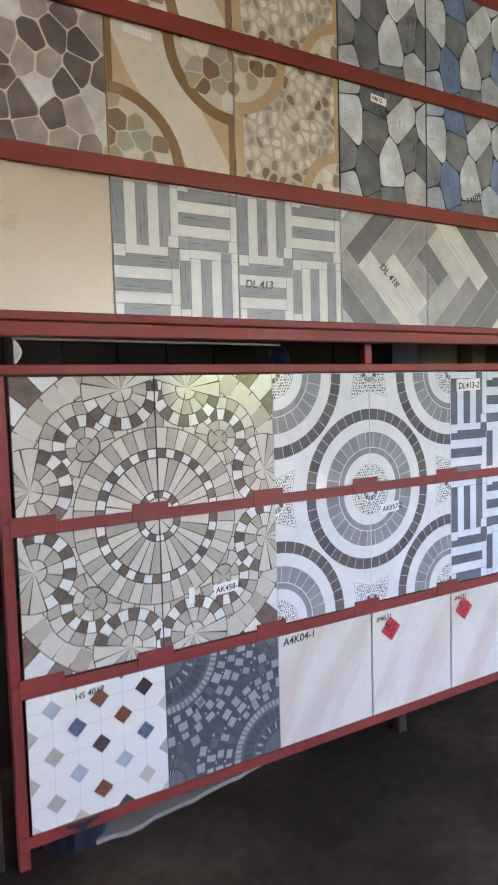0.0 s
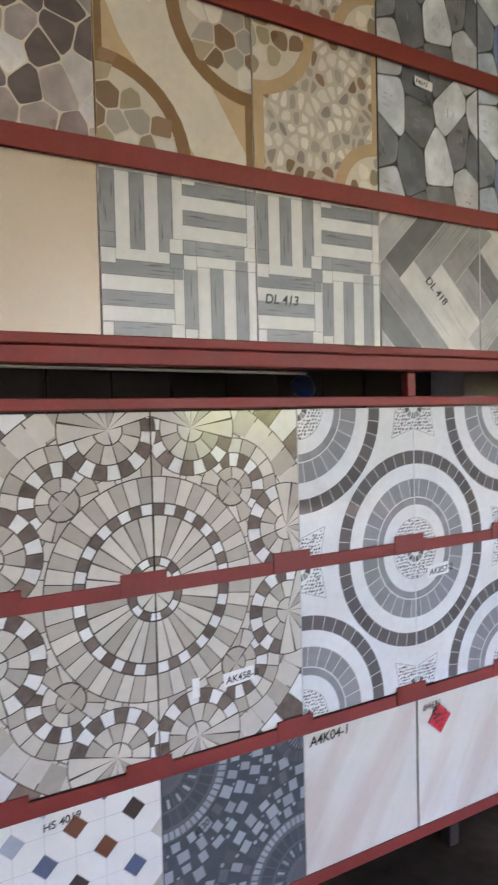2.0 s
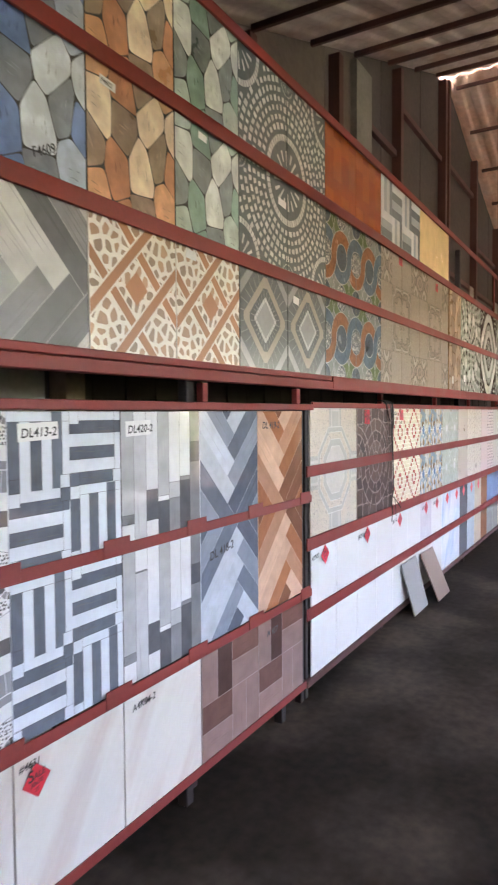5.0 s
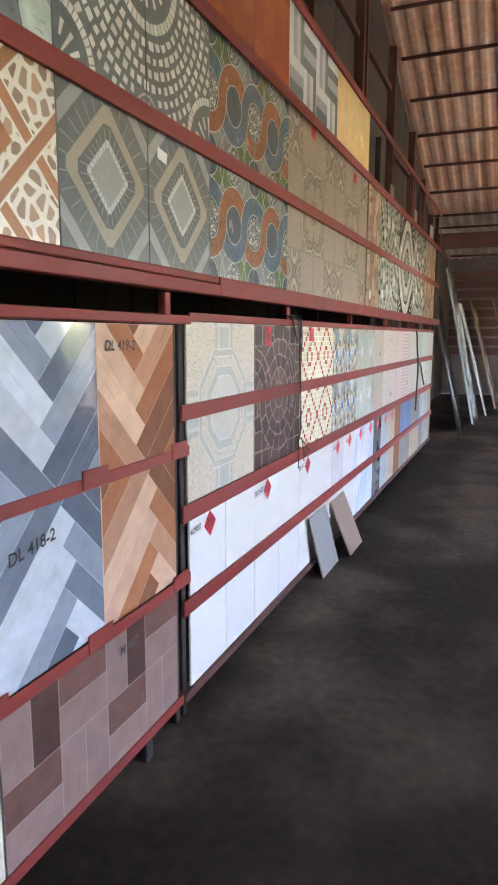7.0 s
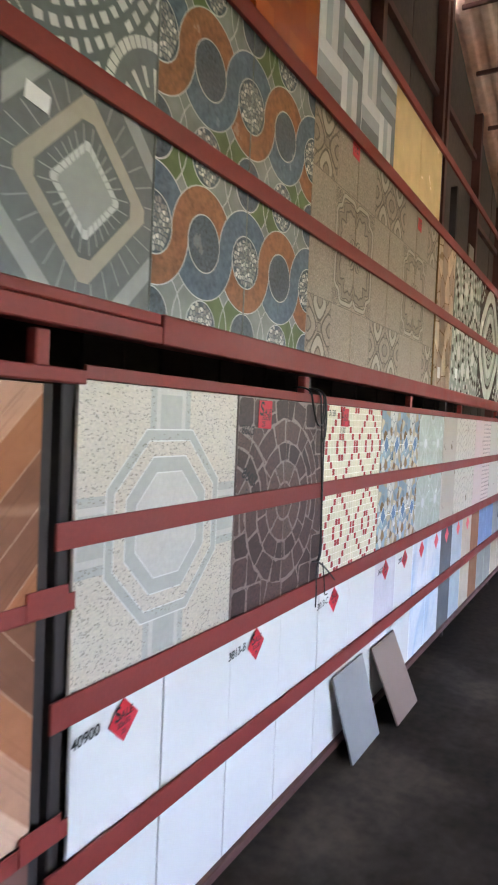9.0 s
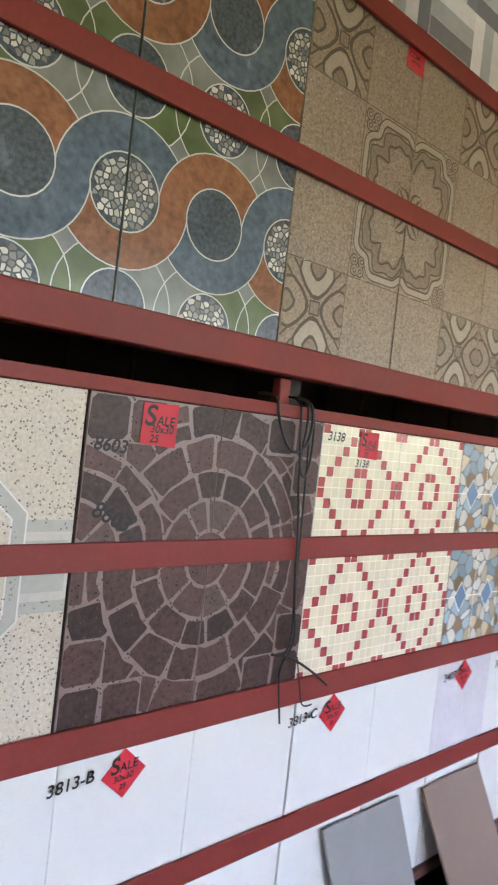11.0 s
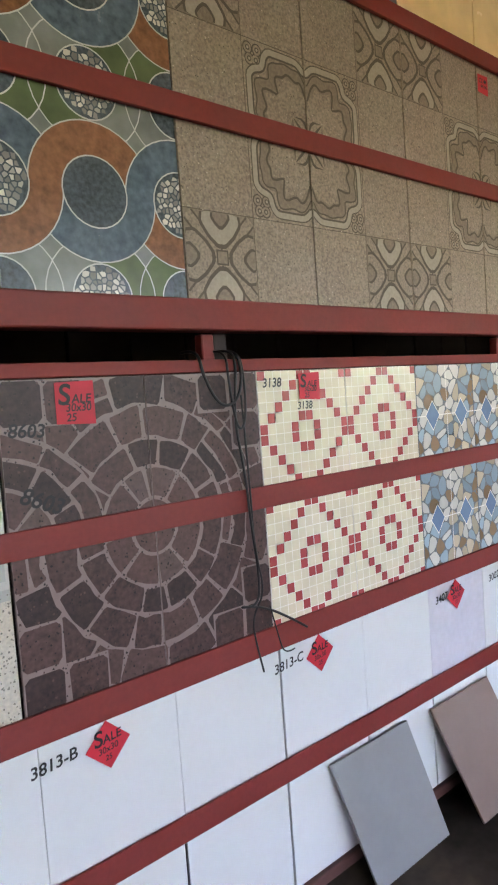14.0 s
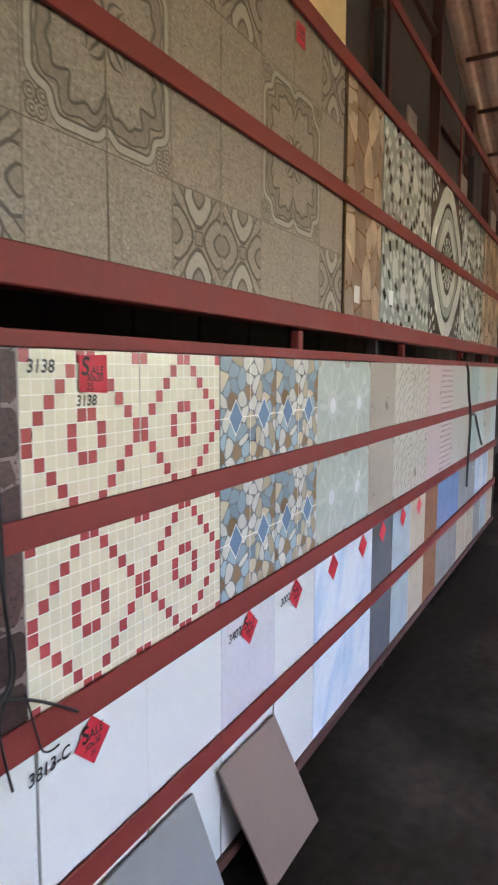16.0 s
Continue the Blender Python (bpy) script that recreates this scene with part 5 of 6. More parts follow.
def card(name, poly, tile, material, label, lift=0.0040):
    """A thin card stuck on a tile's face."""
    n = len(poly)
    verts = [(x, -lift, z) for x, z in poly] + [(x, -lift + 0.0007, z) for x, z in poly]
    me = mesh(name, verts, [tuple(range(n)), tuple(range(2 * n - 1, n - 1, -1))] + [(i, i + n, (i + 1) % n + n, (i + 1) % n) for i in range(n)], [material])
    ob = new(name, me)
    ob.parent = tile
    return tagged(ob, label)


def sale_diamond(tile, cx, cz, r=0.05, turn=8, text=True):
    t = radians(turn)
    p = [(cx + r * math.cos(t + math.pi / 2 * k), cz + r * math.sin(t + math.pi / 2 * k)) for k in range(4)]
    c = card("sale_card", p, tile, SALE, "red diamond sale card with black lettering")
    if text:
        writing("S", r * 0.9, cx - r * 0.62, cz + r * 0.02, tile, turn=turn * 0.5 + 6, name="lettering")
        writing("ALE", r * 0.5, cx - r * 0.22, cz + r * 0.07, tile, turn=turn * 0.5 + 6, name="lettering")
        writing("30x30", r * 0.36, cx - r * 0.46, cz - r * 0.32, tile, turn=turn * 0.5 + 6, name="lettering")
        writing("25", r * 0.3, cx - r * 0.16, cz - r * 0.62, tile, turn=turn * 0.5 + 6, name="lettering")
    return c


def sale_square(tile, x, z, w=0.075, h=0.078, lines=("SALE", "30x30", "25")):
    c = card("sale_card", [(x, z + 0.004), (x + w, z), (x + w, z + h), (x + 0.001, z + h - 0.002)], tile, SALE, "red square sale card with black lettering")
    if lines[0] == "SALE":
        writing("S", h * 0.66, x + w * 0.05, z + h * 0.48, tile, name="lettering")
        writing("ALE", h * 0.29, x + w * 0.40, z + h * 0.50, tile, name="lettering")
    else:
        writing(lines[0], h * 0.34, x + w * 0.08, z + h * 0.56, tile, name="lettering")
    for k, t in enumerate(lines[1:]):
        writing(t, h * 0.25, x + w * 0.24, z + h * (0.32 - 0.22 * k), tile, name="lettering")
    return c


def label_slip(tile, x, z, w, h, text, turn=0.0):
    t = radians(turn)
    p = [(x + u * math.cos(t) - v * math.sin(t), z + u * math.sin(t) + v * math.cos(t)) for u, v in ((0, 0), (w, 0), (w, h), (0, h))]
    c = card("paper_label", p, tile, PAPER, "white paper label with handwritten code")
    if text:
        writing(text, h * 0.72, x + w * 0.06, z + h * 0.22, tile, turn=turn, name="lettering")
    return c


UP, LO, L2 = "patterned tiles on the tall rack", "tiles on the short-legged low rack", "small tiles on the long low rack"
GREYSTONE = [(0.115, 0.127, 0.142), (0.51, 0.55, 0.595), (0.17, 0.18, 0.195), (0.41, 0.435, 0.465)]
BLUESTONE = [(0.135, 0.215, 0.41), (0.50, 0.55, 0.60), (0.20, 0.225, 0.255), (0.36, 0.43, 0.52)]
ORANGESTONE = [(0.48, 0.215, 0.115), (0.71, 0.55, 0.42), (0.30, 0.215, 0.155), (0.58, 0.31, 0.17)]
GREENSTONE = [(0.20, 0.32, 0.265), (0.55, 0.575, 0.55), (0.20, 0.235, 0.235), (0.36, 0.45, 0.41)]
BROWNSTONE = [(0.21, 0.165, 0.155), (0.58, 0.56, 0.55), (0.12, 0.095, 0.09), (0.36, 0.31, 0.29)]


def upper_tiles():
    t = {}
    a, b, c = (r[0] for r in A_ROWS)

    def put(col, z, name, fn, label, window=(0, 0)):
        t[(col, z)] = put_tile(AX[col] + 0.001, z, UP_Y, name, fn, label, w=0.3985, window=window, group=UP)
        return t[(col, z)]

    put(0, a, "beige", flat(BEIGE), "plain glossy beige ceramic tile on the tall rack")
    for col in (1, 2):
        put(col, a, "weave", lambda: tile_weave(WEAVE_W, WEAVE_G), "grey and white basket-weave tile on the tall rack")
    for k, col in enumerate((3, 4)):
        put(col, a, "wood_diamond", tile_wood_diamond, "grey wood-look tile with nested diamond planks", (0.4 * k, 0))
    for col in (5, 6):
        put(col, a, "terracotta", tile_terracotta, "cream tile with terracotta chips and crossing bands")
    for col in (7, 8):
        put(col, a, "diamond", tile_diamond, "slate grey tile with a sand-coloured diamond frame")
    for z in (b, c):
        put(0, z, "brownstone", stones("brownstone", BROWNSTONE, 2, grout=PALE_GROUT, small=True), "brown and white crazy-paving stone tile")
        put(1, z, "arcs", tile_arcs, "buff tile with brown arcs and cream sash")
        put(2, z, "pebbles", tile_pebbles, "buff tile with pale pebbles and arcs")
        for k, (col, pal, label) in enumerate(((3, GREYSTONE, "slate grey crazy-paving stone tile"), (4, BLUESTONE, "blue and white crazy-paving stone tile"), (5, ORANGESTONE, "orange and cream crazy-paving stone tile"), (6, GREENSTONE, "sage green crazy-paving stone tile"))):
            put(col, z, "stone%s" % "abcd"[k], stones("stone" + "abcd"[k], pal, 4), label)
    for r, z in enumerate((b, c)):
        for k, col in enumerate((7, 8)):
            put(col, z, "dots", tile_dots, "dark grey tile with white mosaic dots in rings", (0.4 * k, 0.4 * r))
    for z in (a, b):
        for col in (9, 10):
            put(col, z, "swirl", tile_swirl, "tile with rust and blue swirls round pebble discs")
    for r, z in enumerate((a, b)):
        for col in (11, 12, 13, 14):
            put(col, z, "relief", tile_relief, "beige stone tile with carved medallions and scrolls", (0.4 * ((col - 11) % 2), 0.4 * r))
        t[(15, z)] = put_tile(AX[15] + 0.034, z, UP_Y, "rocks", stones("rocks", ROCKS, 9, grout=UMBER), "brown and tan rock-face tile", group=UP)
        for k in (0, 1):
            t[(16 + k, z)] = put_tile(7.088 + 0.402 * k, z, UP_Y, "folk", tile_folk, "sage tile with dark and white folk dashes", window=(0.4 * k, 0.4 * r), group=UP)
            put_tile(7.900 + 0.402 * k, z, UP_Y, "waves", tile_waves, "dark tile with pale waves and beaded discs", window=(0.4 * k, 0.4 * r), group=UP)
            put_tile(8.712 + 0.402 * k, z, UP_Y, "folk", tile_folk, "sage tile with dark and white folk dashes", window=(0.4 - 0.4 * k, 0.4 * r), group=UP)
            put_tile(9.524 + 0.402 * k, z, UP_Y, "rocks", stones("rocks", ROCKS, 9, grout=UMBER), "brown and tan rock-face tile", group=UP)
    for col in (9, 10):
        put(col, c, "orange", tile_orange, "glossy burnt-orange brick-pattern tile")
    for col in (11, 12):
        put(col, c, "zigzag", tile_zigzag, "blue-grey tile with stepped zigzag bands")
    for col in (13, 14):
        put(col, c, "yellow", flat(YEL), "plain maize-yellow tile on the top row")
    label_slip(t[(1, b)], 0.05, 0.365, 0.085, 0.022, "", -6)
    label_slip(t[(3, b)], 0.135, 0.350, 0.07, 0.026, "F4612", -6)
    writing("F4609", 0.034, 0.21, 0.055, t[(4, b)], turn=24)
    label_slip(t[(5, b)], 0.05, 0.338, 0.065, 0.026, "F4602", -4)
    label_slip(t[(6, b)], 0.13, 0.355, 0.05, 0.024, "", -4)
    label_slip(t[(7, b)], 0.31, 0.348 - 0.06, 0.07, 0.03, "", -6)
    writing("DL 413", 0.034, 0.018, 0.10, t[(2, a)])
    writing("DL 418", 0.034, 0.165, 0.20, t[(3, a)], turn=-42)
    label_slip(t[(6, a)], 0.05, 0.345, 0.06, 0.03, "", -3)
    label_slip(t[(8, a)], 0.045, 0.306, 0.055, 0.032, "", -8)
    sale_square(t[(11, b)], 0.326, 0.340, 0.07, 0.056, ("CDM", "44106"))
    sale_square(t[(14, b)], 0.002, 0.310, 0.06, 0.062, ("CDM", "44106"))
    label_slip(t[(15, a)], 0.085, 0.055, 0.06, 0.06, "")
    label_slip(t[(16, a)], 0.10, 0.085, 0.06, 0.06, "")


def lower_tiles_one():
    t = {}
    z1, z2, z3 = (r[0] for r in L_ROWS)

    def put(col, z, name, fn, label, window=(0, 0), w=0.4004):
        t[(col, z)] = put_tile(LX[col] + 0.001, z, LOW_Y, name, fn, label, w=w, window=window, group=LO)
        return t[(col, z)]

    for r, z in enumerate((z2, z1)):
        for k in (0, 1):
            put(k, z, "fan", tile_fan, "glossy beige tile with printed cobble fans", (0.4 * k, 0.4 * r))
            put(2 + k, z, "rings", tile_rings, "glossy white tile with grey concentric rings", (0.4 * k, 0.4 * r))
        put(4, z, "weave_low", lambda: tile_weave(WEAVE_LW, WEAVE_LG), "glossy slate and white basket-weave tile")
        put(5, z, "planks", tile_planks, "glossy grey tile of staggered upright planks")
        put(6, z, "chevron_blue%d" % r, herringbone("bluewood", [(0.52, 0.57, 0.63), (0.12, 0.14, 0.18), (0.27, 0.31, 0.37), (0.16, 0.185, 0.23)], r == 0), "glossy blue-grey wood herringbone tile")
        put(7, z, "chevron_brown%d" % r, herringbone("redwood", [(0.66, 0.43, 0.31), (0.235, 0.105, 0.064), (0.40, 0.165, 0.085), (0.47, 0.255, 0.165)], r == 0), "glossy orange-brown wood herringbone tile")
    put(0, z3, "octagons", tile_octagons, "white tile with small coloured diamonds")
    put(1, z3, "night", tile_night_fan, "dark slate tile with grey mosaic fans")
    for k, col in enumerate((2, 3, 4, 5)):
        put(col, z3, "marble%d" % k, flat(MARBLE), "plain glossy white marble-look tile", w=0.3955)
    for col in (6, 7):
        put(col, z3, "parquet", tile_parquet, "mahogany-brown wood parquet tile")
    label_slip(t[(1, z2)], 0.17, 0.140, 0.088, 0.034, "AK458-B", 4)
    card("paper_label", [(0.085, 0.132), (0.104, 0.132), (0.104, 0.18), (0.085, 0.18)], t[(1, z2)], PAPER, "blank white paper slip")
    label_slip(t[(3, z2)], 0.045, 0.315, 0.085, 0.036, "AK857-2", 4)
    label_slip(t[(4, z1)], 0.03, 0.325, 0.13, 0.045, "DL413-2", 2)
    label_slip(t[(5, z1)], 0.02, 0.325, 0.115, 0.045, "DL420-2", 2)
    writing("DL 419-2", 0.038, 0.03, 0.33, t[(7, z1)])
    writing("DL 418-2", 0.042, 0.05, 0.29, t[(6, z2)], turn=8)
    writing("HS 4019", 0.024, 0.13, 0.345, t[(0, z3)], turn=6)
    writing("45301", 0.022, 0.085, 0.215, t[(1, z3)], turn=33)
    writing("A4K04-1", 0.036, 0.015, 0.345, t[(2, z3)], turn=3)
    writing("#4631", 0.028, 0.015, 0.345, t[(3, z3)])
    writing("#4631", 0.026, 0.01, 0.35, t[(4, z3)])
    writing("A4K04-2", 0.030, 0.03, 0.335, t[(5, z3)], turn=3)
    writing("M 457", 0.036, 0.06, 0.315, t[(7, z3)])
    sale_diamond(t[(3, z3)], 0.084, 0.308, 0.046, 4, True)
    sale_diamond(t[(4, z3)], 0.066, 0.310, 0.046, 4, True)


def lower_tiles_two():
    t = {}
    r1, r2, r3, r4 = (r[0] for r in S_ROWS)

    def put(x, z, name, fn, label, w=0.3, h=0.3, window=(0, 0)):
        ob = put_tile(x, z, LOW_Y, name, fn, label, w=w, h=h, window=window, group=L2)
        t[(round(x, 2), z)] = ob
        return ob

    for r, z in enumerate((r2, r1)):
        for k in (0, 1):
            if not k:
                put(4.003, z, "octagon", tile_octagon, "beige granite tile with a blue-grey octagon", 0.583, 0.3, (0.0105, 0.302 * r))
            cob = put(4.592 + 0.297 * k, z, "cobble", tile_cobble, "dark brown tile with printed round cobbles", 0.296, 0.3, (0.003 + 0.3 * k, 0.3 * r))
            if r and not k:
                sale_square(cob, 0.105, 0.212, 0.078, 0.082)
                writing("8603", 0.034, 0.012, 0.20, cob, turn=-4)
                writing("8603", 0.042, 0.02, 0.085, cob, turn=-24)
            mos = put(5.187 + 0.302 * k, z, "mosaic", tile_mosaic, "cream mosaic tile with red squares", 0.3005)
            if r and not k:
                sale_square(mos, 0.13, 0.225, 0.072, 0.068)
                writing("3138", 0.03, 0.012, 0.262, mos)
                writing("3138", 0.026, 0.12, 0.205, mos)
            put(5.791 + 0.300 * k, z, "river", tile_river, "river-pebble tile with blue diamonds", 0.2985)
            put(6.392 + 0.262 * k, z, "flower", tile_flower, "pale sage tile with a white flower", 0.26)
            put(7.262 + 0.304 * k, z, "maze", tile_maze, "ivory tile with brown maze dashes", 0.30)
        put(6.918, z, "fawn", flat(glaze("fawn_plain", (0.42, 0.365, 0.30), 0.3)), "plain fawn tile on the long low rack", 0.34)
        put(7.872, z, "pink", flat(glaze("pink_plain", (0.60, 0.47, 0.46), 0.3)), "plain pale pink tile on the long low rack")
        put(8.174, z, "pinkspeck", lambda: (glaze("pink_dotted", (0.62, 0.50, 0.48), 0.3), [(disc(0.03 * i + 0.015 * (j % 2), 0.03 * j, 0.007, 6), COB[2], 1) for i in range(11) for j in range(11)]), "pale pink tile with dark dots")
        put(8.476, z, "greige", flat(glaze("greige_plain", (0.50, 0.48, 0.42), 0.3)), "plain greige tile on the long low rack")
        put(8.778, z, "greige", flat(None), "plain greige tile on the long low rack")
        put(9.08, z, "teal", flat(glaze("teal_plain", (0.30, 0.44, 0.41), 0.3)), "plain pale teal tile on the long low rack")
        put(9.382, z, "mint", flat(glaze("mint_plain", (0.46, 0.53, 0.50), 0.3)), "plain mint tile on the long low rack")
        put(9.684, z, "greige", flat(None), "plain greige tile on the long low rack")
        put(9.986, z, "mint", flat(None), "plain mint tile on the long low rack")
    W = glaze("white_plain", (0.68, 0.685, 0.67), 0.22, vary=0.02, blot=4, blotch=0.05)
    sheens = {"white": W, "lavender": glaze("lavender_plain", (0.60, 0.58, 0.62), 0.2), "iceblue": veined(glaze("ice_marble", (0.72, 0.77, 0.82), 0.15, blot=4, blotch=0.12, stain=(0.47, 0.60, 0.75)), 25, 1.6, 0.6), "charcoal": glaze("charcoal_plain", (0.15, 0.16, 0.175), 0.2), "sky": glaze("sky_plain", (0.45, 0.53, 0.58), 0.2), "creamy": glaze("cream_plain", (0.60, 0.51, 0.39), 0.2), "rustic": glaze("rust_plain", (0.33, 0.165, 0.10), 0.25), "azure": glaze("azure_plain", (0.22, 0.32, 0.52), 0.2), "stone": glaze("stone_plain", (0.33, 0.34, 0.33), 0.25)}
    names = ["white"] * 6 + ["lavender", "white", "iceblue", "iceblue", "charcoal", "sky", "creamy", "rustic", "azure", "azure", "stone", "stone", "iceblue", "iceblue", "creamy"]
    names4 = ["white"] * 8 + ["iceblue", "iceblue", "charcoal", "sky", "creamy", "rustic", "stone", "stone", "creamy", "creamy", "stone", "sky", "creamy"]
    for k in range(21):
        x = 4.012 + 0.2975 * k
        for z, nm in ((r3, names[k]), (r4, names4[k])):
            put(x, z, nm + "_s", flat(sheens[nm]), {"white": "plain glossy white wall tile", "iceblue": "white tile with pale blue marbling"}.get(nm, "plain %s-coloured tile on the low rack" % nm), 0.2915 if z == r4 or k in (0, 3, 7, 10, 13) else 0.2968, 0.3)
    cards = [(0, 0.151, "40900"), (2, 0.135, "3813-B"), (4, 0.128, "3813-C"), (6, 0.137, "3407"), (7, 0.138, "3002"), (8, 0.152, ""), (9, 0.17, ""), (10, 0.13, ""), (11, 0.15, ""), (12, 0.15, "")]
    for k, cx, code in cards:
        x = 4.012 + 0.2975 * k
        ob = t[(round(x, 2), r3)]
        sale_diamond(ob, cx, 0.222, 0.048, 2, x < 6.3)
        if code:
            writing(code, 0.032, cx - 0.155 if len(code) > 4 else cx - 0.11, 0.215, ob, turn=5)


upper_tiles()
lower_tiles_one()
lower_tiles_two()

# ---- loose things ----


def leaning_tile(corners_x, foot_y, top_y, foot_z, top_z, x0, x1, material, label):
    """A square tile on its edge, leaning back on the rack."""
    t = 0.009
    d = Vector((0, top_y - foot_y, top_z - foot_z))
    n = Vector((0, -d.z, d.y)).normalized() * t
    bm = bmesh.new()
    front = [Vector((x0, foot_y, foot_z)), Vector((x1, foot_y, foot_z)), Vector((x1 + corners_x, top_y, top_z)), Vector((x0 + corners_x, top_y, top_z))]
    f = [bm.verts.new(v) for v in front]
    b = [bm.verts.new(v - n) for v in front]
    bm.faces.new(f)
    bm.faces.new(b[::-1])
    for i in range(4):
        bm.faces.new((f[i - 1], b[i - 1], b[i], f[i]))
    bmesh.ops.recalc_face_normals(bm, faces=list(bm.faces))
    bmesh.ops.bevel(bm, geom=list(bm.edges), offset=0.0012, segments=1, affect="EDGES")
    return tagged(part("ceramic_tile", bm, material), label, "tile", "tiles leaning on the low rack")


leaning_tile(-0.085, 1.922, 1.984, 0.009, 0.358, 5.416, 5.729, glaze("lean_grey", (0.25, 0.25, 0.245), 0.4, vary=0.05), "plain grey floor tile leaning against the rack")
leaning_tile(-0.080, 1.876, 1.984, 0.009, 0.346, 5.839, 6.145, glaze("lean_taupe", (0.23, 0.16, 0.13), 0.4, vary=0.05), "plain taupe floor tile leaning against the rack")


def cable(points, r, label, name="cable", material=BLACK):
    cu = bpy.data.curves.new(name, "CURVE")
    cu.dimensions, cu.bevel_depth, cu.bevel_resolution = "3D", r, 2
    sp = cu.splines.new("NURBS")
    sp.points.add(len(points) - 1)
    for p, v in zip(sp.points, points):
        p.co = (*v, 1)
    sp.use_endpoint_u, sp.order_u = True, 3
    cu.materials.append(material)
    tmp = bpy.data.objects.new(name, cu)
    me = bpy.data.meshes.new_from_object(tmp)
    bpy.data.objects.remove(tmp)
    return tagged(new(name, me), label, "cable", "cables hanging on the racks")


hang = "thin black cable hanging down over the rack"
cable([(5.10, 2.05, 1.40), (5.105, 1.985, 1.405), (5.11, 1.975, 1.36), (5.095, 1.978, 1.25), (5.115, 1.976, 1.12), (5.118, 1.972, 1.0), (5.135, 1.978, 0.90), (5.13, 1.978, 0.82), (5.06, 1.98, 0.835), (5.16, 1.978, 0.815), (5.27, 1.974, 0.735)], 0.0030, hang)
cable([(5.02, 2.05, 1.40), (5.015, 1.985, 1.405), (5.02, 1.976, 1.34), (5.06, 1.976, 1.275), (5.105, 1.974, 1.285), (5.125, 1.974, 1.34), (5.12, 1.985, 1.405), (5.12, 2.05, 1.40)], 0.0034, hang)
cable([(5.09, 2.05, 1.40), (5.09, 1.984, 1.405), (5.085, 1.975, 1.33), (5.10, 1.974, 1.22), (5.125, 1.974, 1.235), (5.13, 1.974, 1.33), (5.125, 1.984, 1.405), (5.13, 2.05, 1.40)], 0.0028, hang)
cable([(5.12, 1.978, 1.30), (5.125, 1.976, 1.1), (5.122, 1.972, 0.95), (5.15, 1.978, 0.85), (5.105, 1.978, 0.80), (5.11, 1.973, 0.735), (5.135, 1.985, 0.665)], 0.0024, hang)
cable([(5.16, 1.977, 0.815), (5.175, 1.972, 0.74), (5.20, 1.982, 0.685), (5.235, 1.985, 0.69)], 0.0018, hang)
cable([(8.82, 2.03, 1.40), (8.82, 1.976, 1.38), (8.86, 1.978, 1.2), (8.97, 1.974, 1.03), (8.93, 1.974, 0.8), (8.93, 1.978, 0.56)], 0.008, "dark rope tied round the rack rail", "rope")
cable([(8.97, 1.972, 1.03), (9.1, 1.972, 1.05), (9.25, 1.974, 0.92), (9.46, 1.976, 0.79)], 0.008, "dark rope tied round the rack rail", "rope")
cable([(0.72, 2.00, 1.437), (1.1, 2.012, 1.434), (1.55, 2.015, 1.431)], 0.0035, "thin pale wire along the rack's slot", "wire", POSTC)
cable([(2.99, 1.99, 2.76), (3.03, 1.985, 2.86), (3.05, 2.0, 2.95), (3.10, 2.1, 3.06), (3.12, 2.2, 3.112)], 0.0010, "pale loose wire hanging from the gutter", "wire", POSTC)

tagged(bar("concrete_post", (2.55, 2.40, 0.0), (2.80, 2.60, 3.0), POSTC), "rough grey concrete post behind the racks", "post")
tagged(bar("timber_post", (2.87, 2.38, 0.0), (2.965, 2.46, 3.0), TIMBER), "raw brown timber post behind the racks", "post")


def stick():
    bm = bar_data((-0.012, -0.012, 0), (0.012, 0.012, 1.36), 0.003)
    bmesh.ops.transform(bm, matrix=pose(1.2, 2.35, 0.0, 0, 16, 0), verts=list(bm.verts))
    tagged(part("timber_stick", bm, TIMBER), "thin timber stick leaning behind the racks", "stick")


stick()


def blue_bag():
    """A knotted blue plastic bag on a hook behind the slot."""
    bm = bmesh.new()
    bmesh.ops.create_uvsphere(bm, u_segments=18, v_segments=12, radius=0.04)
    for v in bm.verts:
        v.co = Vector((v.co.x * 1.1, v.co.y * 0.6, v.co.z)) * (1 + 0.3 * noise.noise(v.co * 30))
        if v.co.z > 0.03:
            v.co.x *= 0.5
            v.co.y *= 0.5
    bmesh.ops.translate(bm, verts=list(bm.verts), vec=(1.775, 2.36, 1.42))
    ob = tagged(part("plastic_bag", bm, mat("blue_plastic", (0.005, 0.02, 0.08), 0.3)), "knotted blue plastic bag hanging behind the slot", "bag")
    bar("hook_wire", (1.773, 2.358, 1.46), (1.777, 2.362, 2.0), BLACK, ob, "thin dark wire that holds the bag")
    bar("cross_wire", (1.2, 2.363, 1.99), (2.56, 2.367, 2.0), BLACK, ob)


blue_bag()


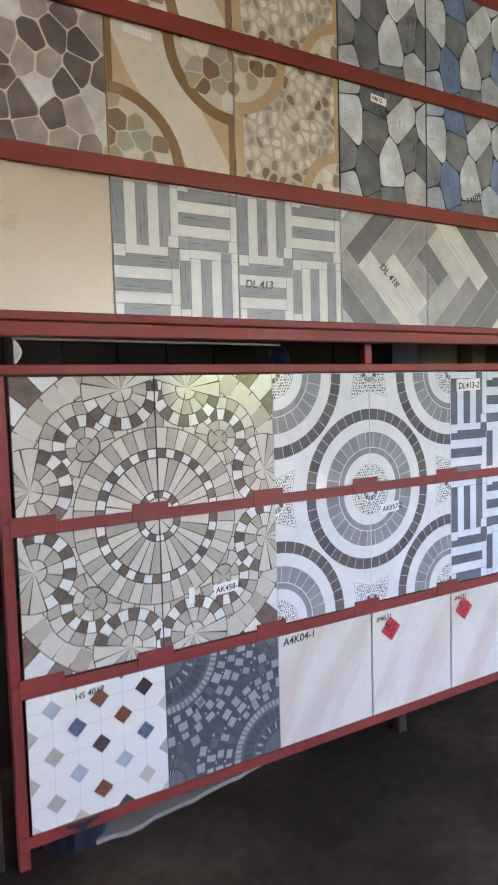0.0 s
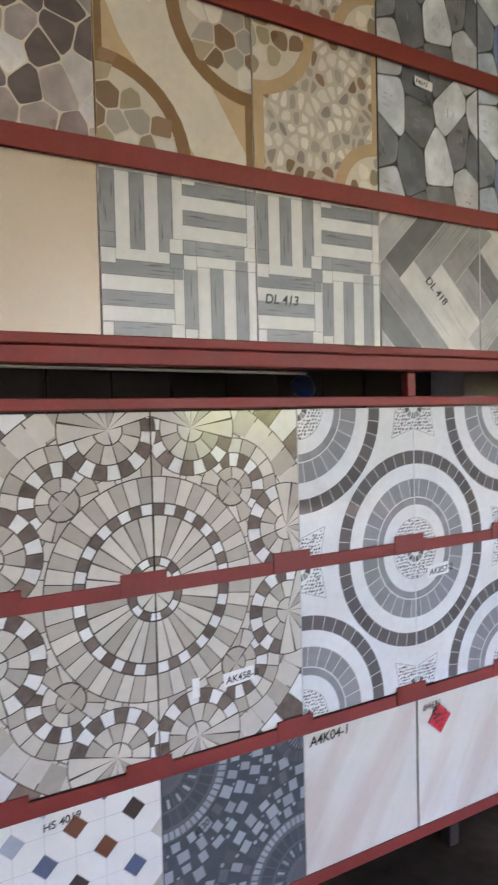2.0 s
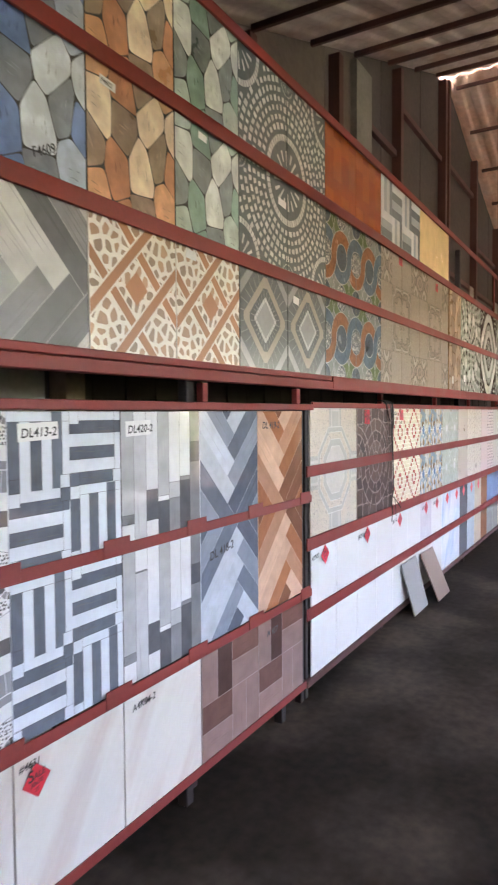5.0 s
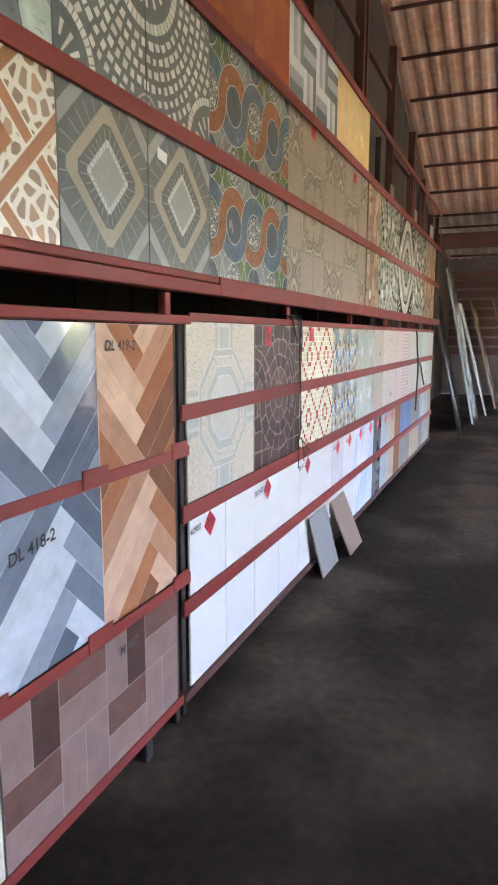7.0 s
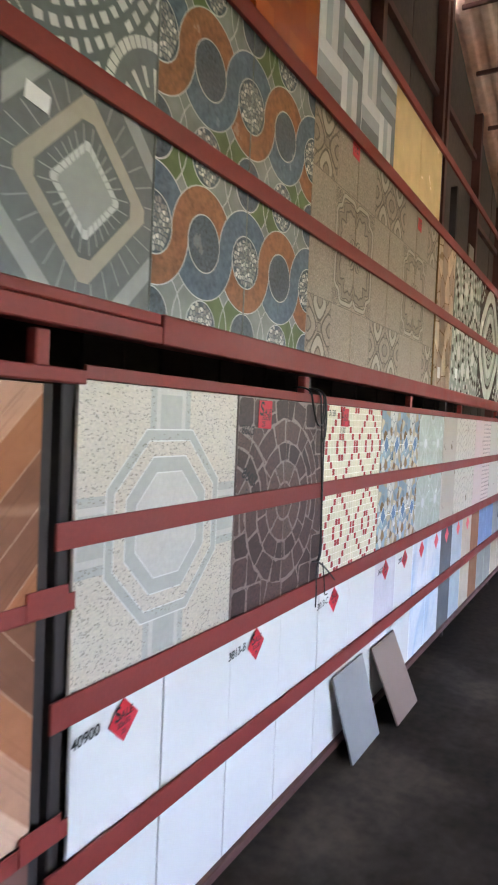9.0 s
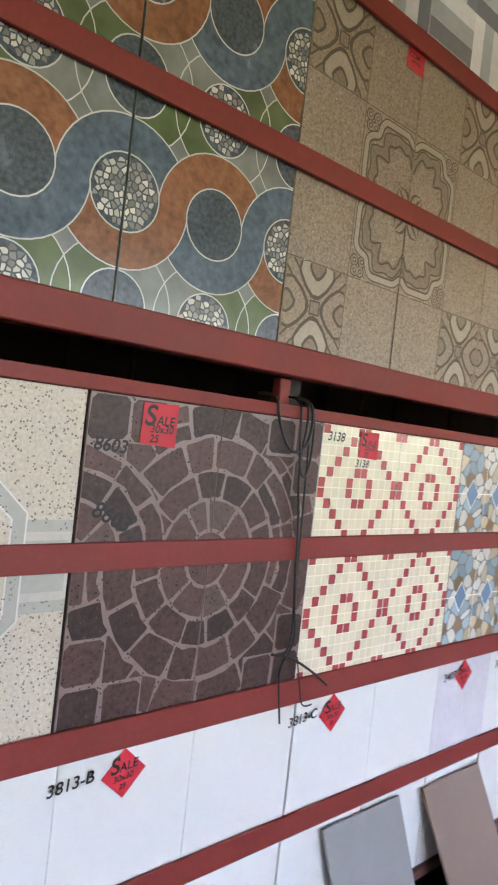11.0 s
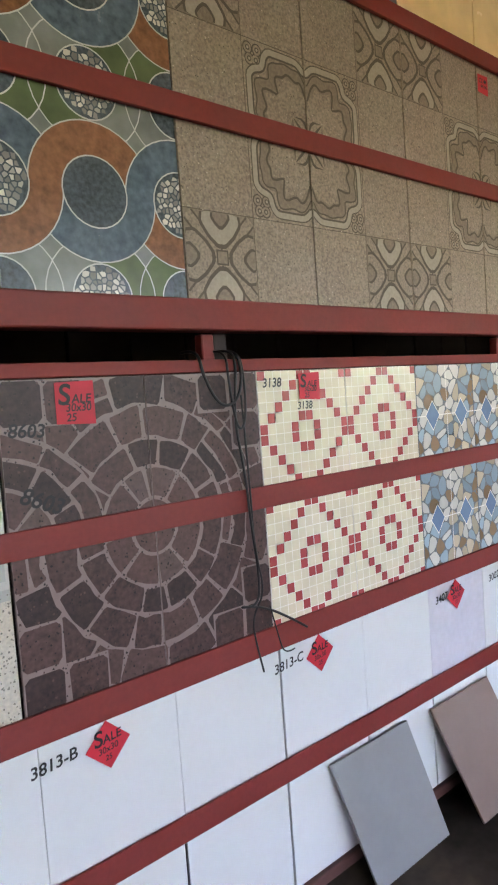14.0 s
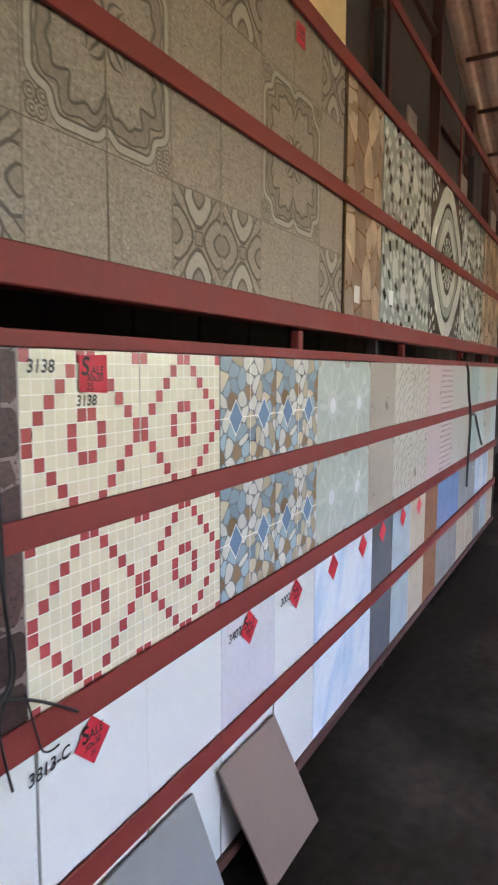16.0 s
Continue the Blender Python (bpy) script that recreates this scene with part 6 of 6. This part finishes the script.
def broken_slab():
    """Off-cut of pale board on the floor under the rack, one edge broken."""
    rng = random.Random(2)
    n = 14
    edge = [(0.88 + 0.64 * i / n, 2.0 + 0.10 * (i / n) ** 1.4 + rng.uniform(-0.008, 0.008)) for i in range(n + 1)]
    bm = bmesh.new()
    low = [bm.verts.new((x, y, 0.001)) for x, y in edge] + [bm.verts.new((1.53, 2.28, 0.001)), bm.verts.new((0.90, 2.28, 0.001))]
    high = [bm.verts.new((v.co.x, v.co.y, 0.014)) for v in low]
    bm.faces.new(high)
    bm.faces.new(low[::-1])
    for i in range(len(low)):
        bm.faces.new((low[i - 1], low[i], high[i], high[i - 1]))
    bmesh.ops.recalc_face_normals(bm, faces=list(bm.faces))
    tagged(part("board_offcut", bm, mat("pale_board", (0.27, 0.255, 0.235), 0.6)), "broken off-cut of pale board on the floor", "board")


broken_slab()


def bucket(x, y):
    bm = bmesh.new()
    r, h = 0.11, 0.09
    prof = [(0.0, 0.004), (r * 0.86, 0.0), (r, h), (r * 1.06, h), (r * 1.06, h + 0.008), (r * 0.97, h + 0.008), (r * 0.83, 0.008), (0.0, 0.010)]
    n = 28
    rows = [[bm.verts.new((x + q * math.cos(2 * math.pi * i / n), y + q * math.sin(2 * math.pi * i / n), z)) for i in range(n)] if q else None for q, z in prof]
    body = [q for q in rows if q]
    for a, b in zip(body, body[1:]):
        for i in range(n):
            bm.faces.new((a[i - 1], a[i], b[i], b[i - 1]))
    bm.faces.new(body[0][::-1])
    bm.faces.new(body[-1])
    tagged(part("basin", bm, mat("navy_plastic", (0.015, 0.02, 0.032), 0.35)), "shallow dark navy plastic basin under the rack", "basin")


bucket(0.84, 2.10)


def torn_tape():
    """Curl of torn pale paper stuck at the slot's end."""
    verts, faces = [], []
    for i in range(9):
        z = 1.372 + 0.0075 * i
        b = 0.012 * math.sin(math.pi * i / 8)
        verts += [(0.722, 1.995, z), (0.724 + b, 1.992 - b * 0.5, z), (0.728 + b * 1.3, 1.999, z)]
    for i in range(8):
        for k in range(2):
            a = i * 3 + k
            faces.append((a, a + 1, a + 4, a + 3))
    ob = new("torn_paper", mesh("torn_paper", verts, faces, [PAPER]))
    ob.modifiers.new("thickness", "SOLIDIFY").thickness = 0.001
    tagged(ob, "curl of torn pale paper in the slot", "paper")


torn_tape()


def leaning_slab(x0, x1, foot_y, top_y, h, material, label, thick=0.03):
    """A tall slab on edge leaning against the wall, its face towards the aisle."""
    bm = bar_data((x0, 0, 0), (x1, thick, h), 0.004)
    k = (top_y - foot_y) / h
    for v in bm.verts:
        v.co.y += foot_y + k * v.co.z + 0.015 * noise.noise(Vector((v.co.x, v.co.z, 1.0)))
    return tagged(part("stone_slab", bm, material), label, "slab", "slabs leaning beyond the racks")


SLABS = [mat("slab_dark", (0.05, 0.045, 0.042), 0.15, blot=5, blotch=0.4), mat("slab_blue", (0.32, 0.37, 0.40), 0.12, blot=4, blotch=0.35), mat("slab_brown", (0.20, 0.145, 0.095), 0.2, blot=4, blotch=0.4), mat("slab_white", (0.55, 0.56, 0.55), 0.12, blot=4, blotch=0.25)]
for x0, x1, fy, ty, h, k, label in ((11.25, 11.42, 1.68, 2.25, 2.15, 0, "dark slab seen on edge, leaning"), (11.7, 12.3, 1.75, 2.2, 1.9, 0, "dark polished stone slab leaning on the wall"), (12.5, 13.6, 1.62, 2.12, 2.3, 1, "blue-grey glossy stone slab leaning on the wall"), (13.75, 14.0, 1.50, 2.0, 1.85, 3, "pale stone slab leaning on the wall"), (15.0, 16.0, 1.40, 1.95, 2.0, 2, "brown timber-look slab leaning on the wall"), (16.1, 17.2, 1.0, 1.6, 2.0, 2, "brown timber-look slab leaning on the wall")):
    leaning_slab(x0, x1, fy, ty, h, SLABS[k], label)


for x, w, h in ((7.42, 0.15, 0.10), (8.6, 0.20, 0.12), (9.75, 0.24, 0.15)):
    tagged(bar("tile_offcut", (x, UP_Y, 2.364), (x + w, UP_Y + 0.009, 2.364 + h), glaze("offcut_tan", (0.24, 0.19, 0.145), 0.3)), "tan tile off-cut standing on the open rail", "tile", "tile off-cuts on the top rail")
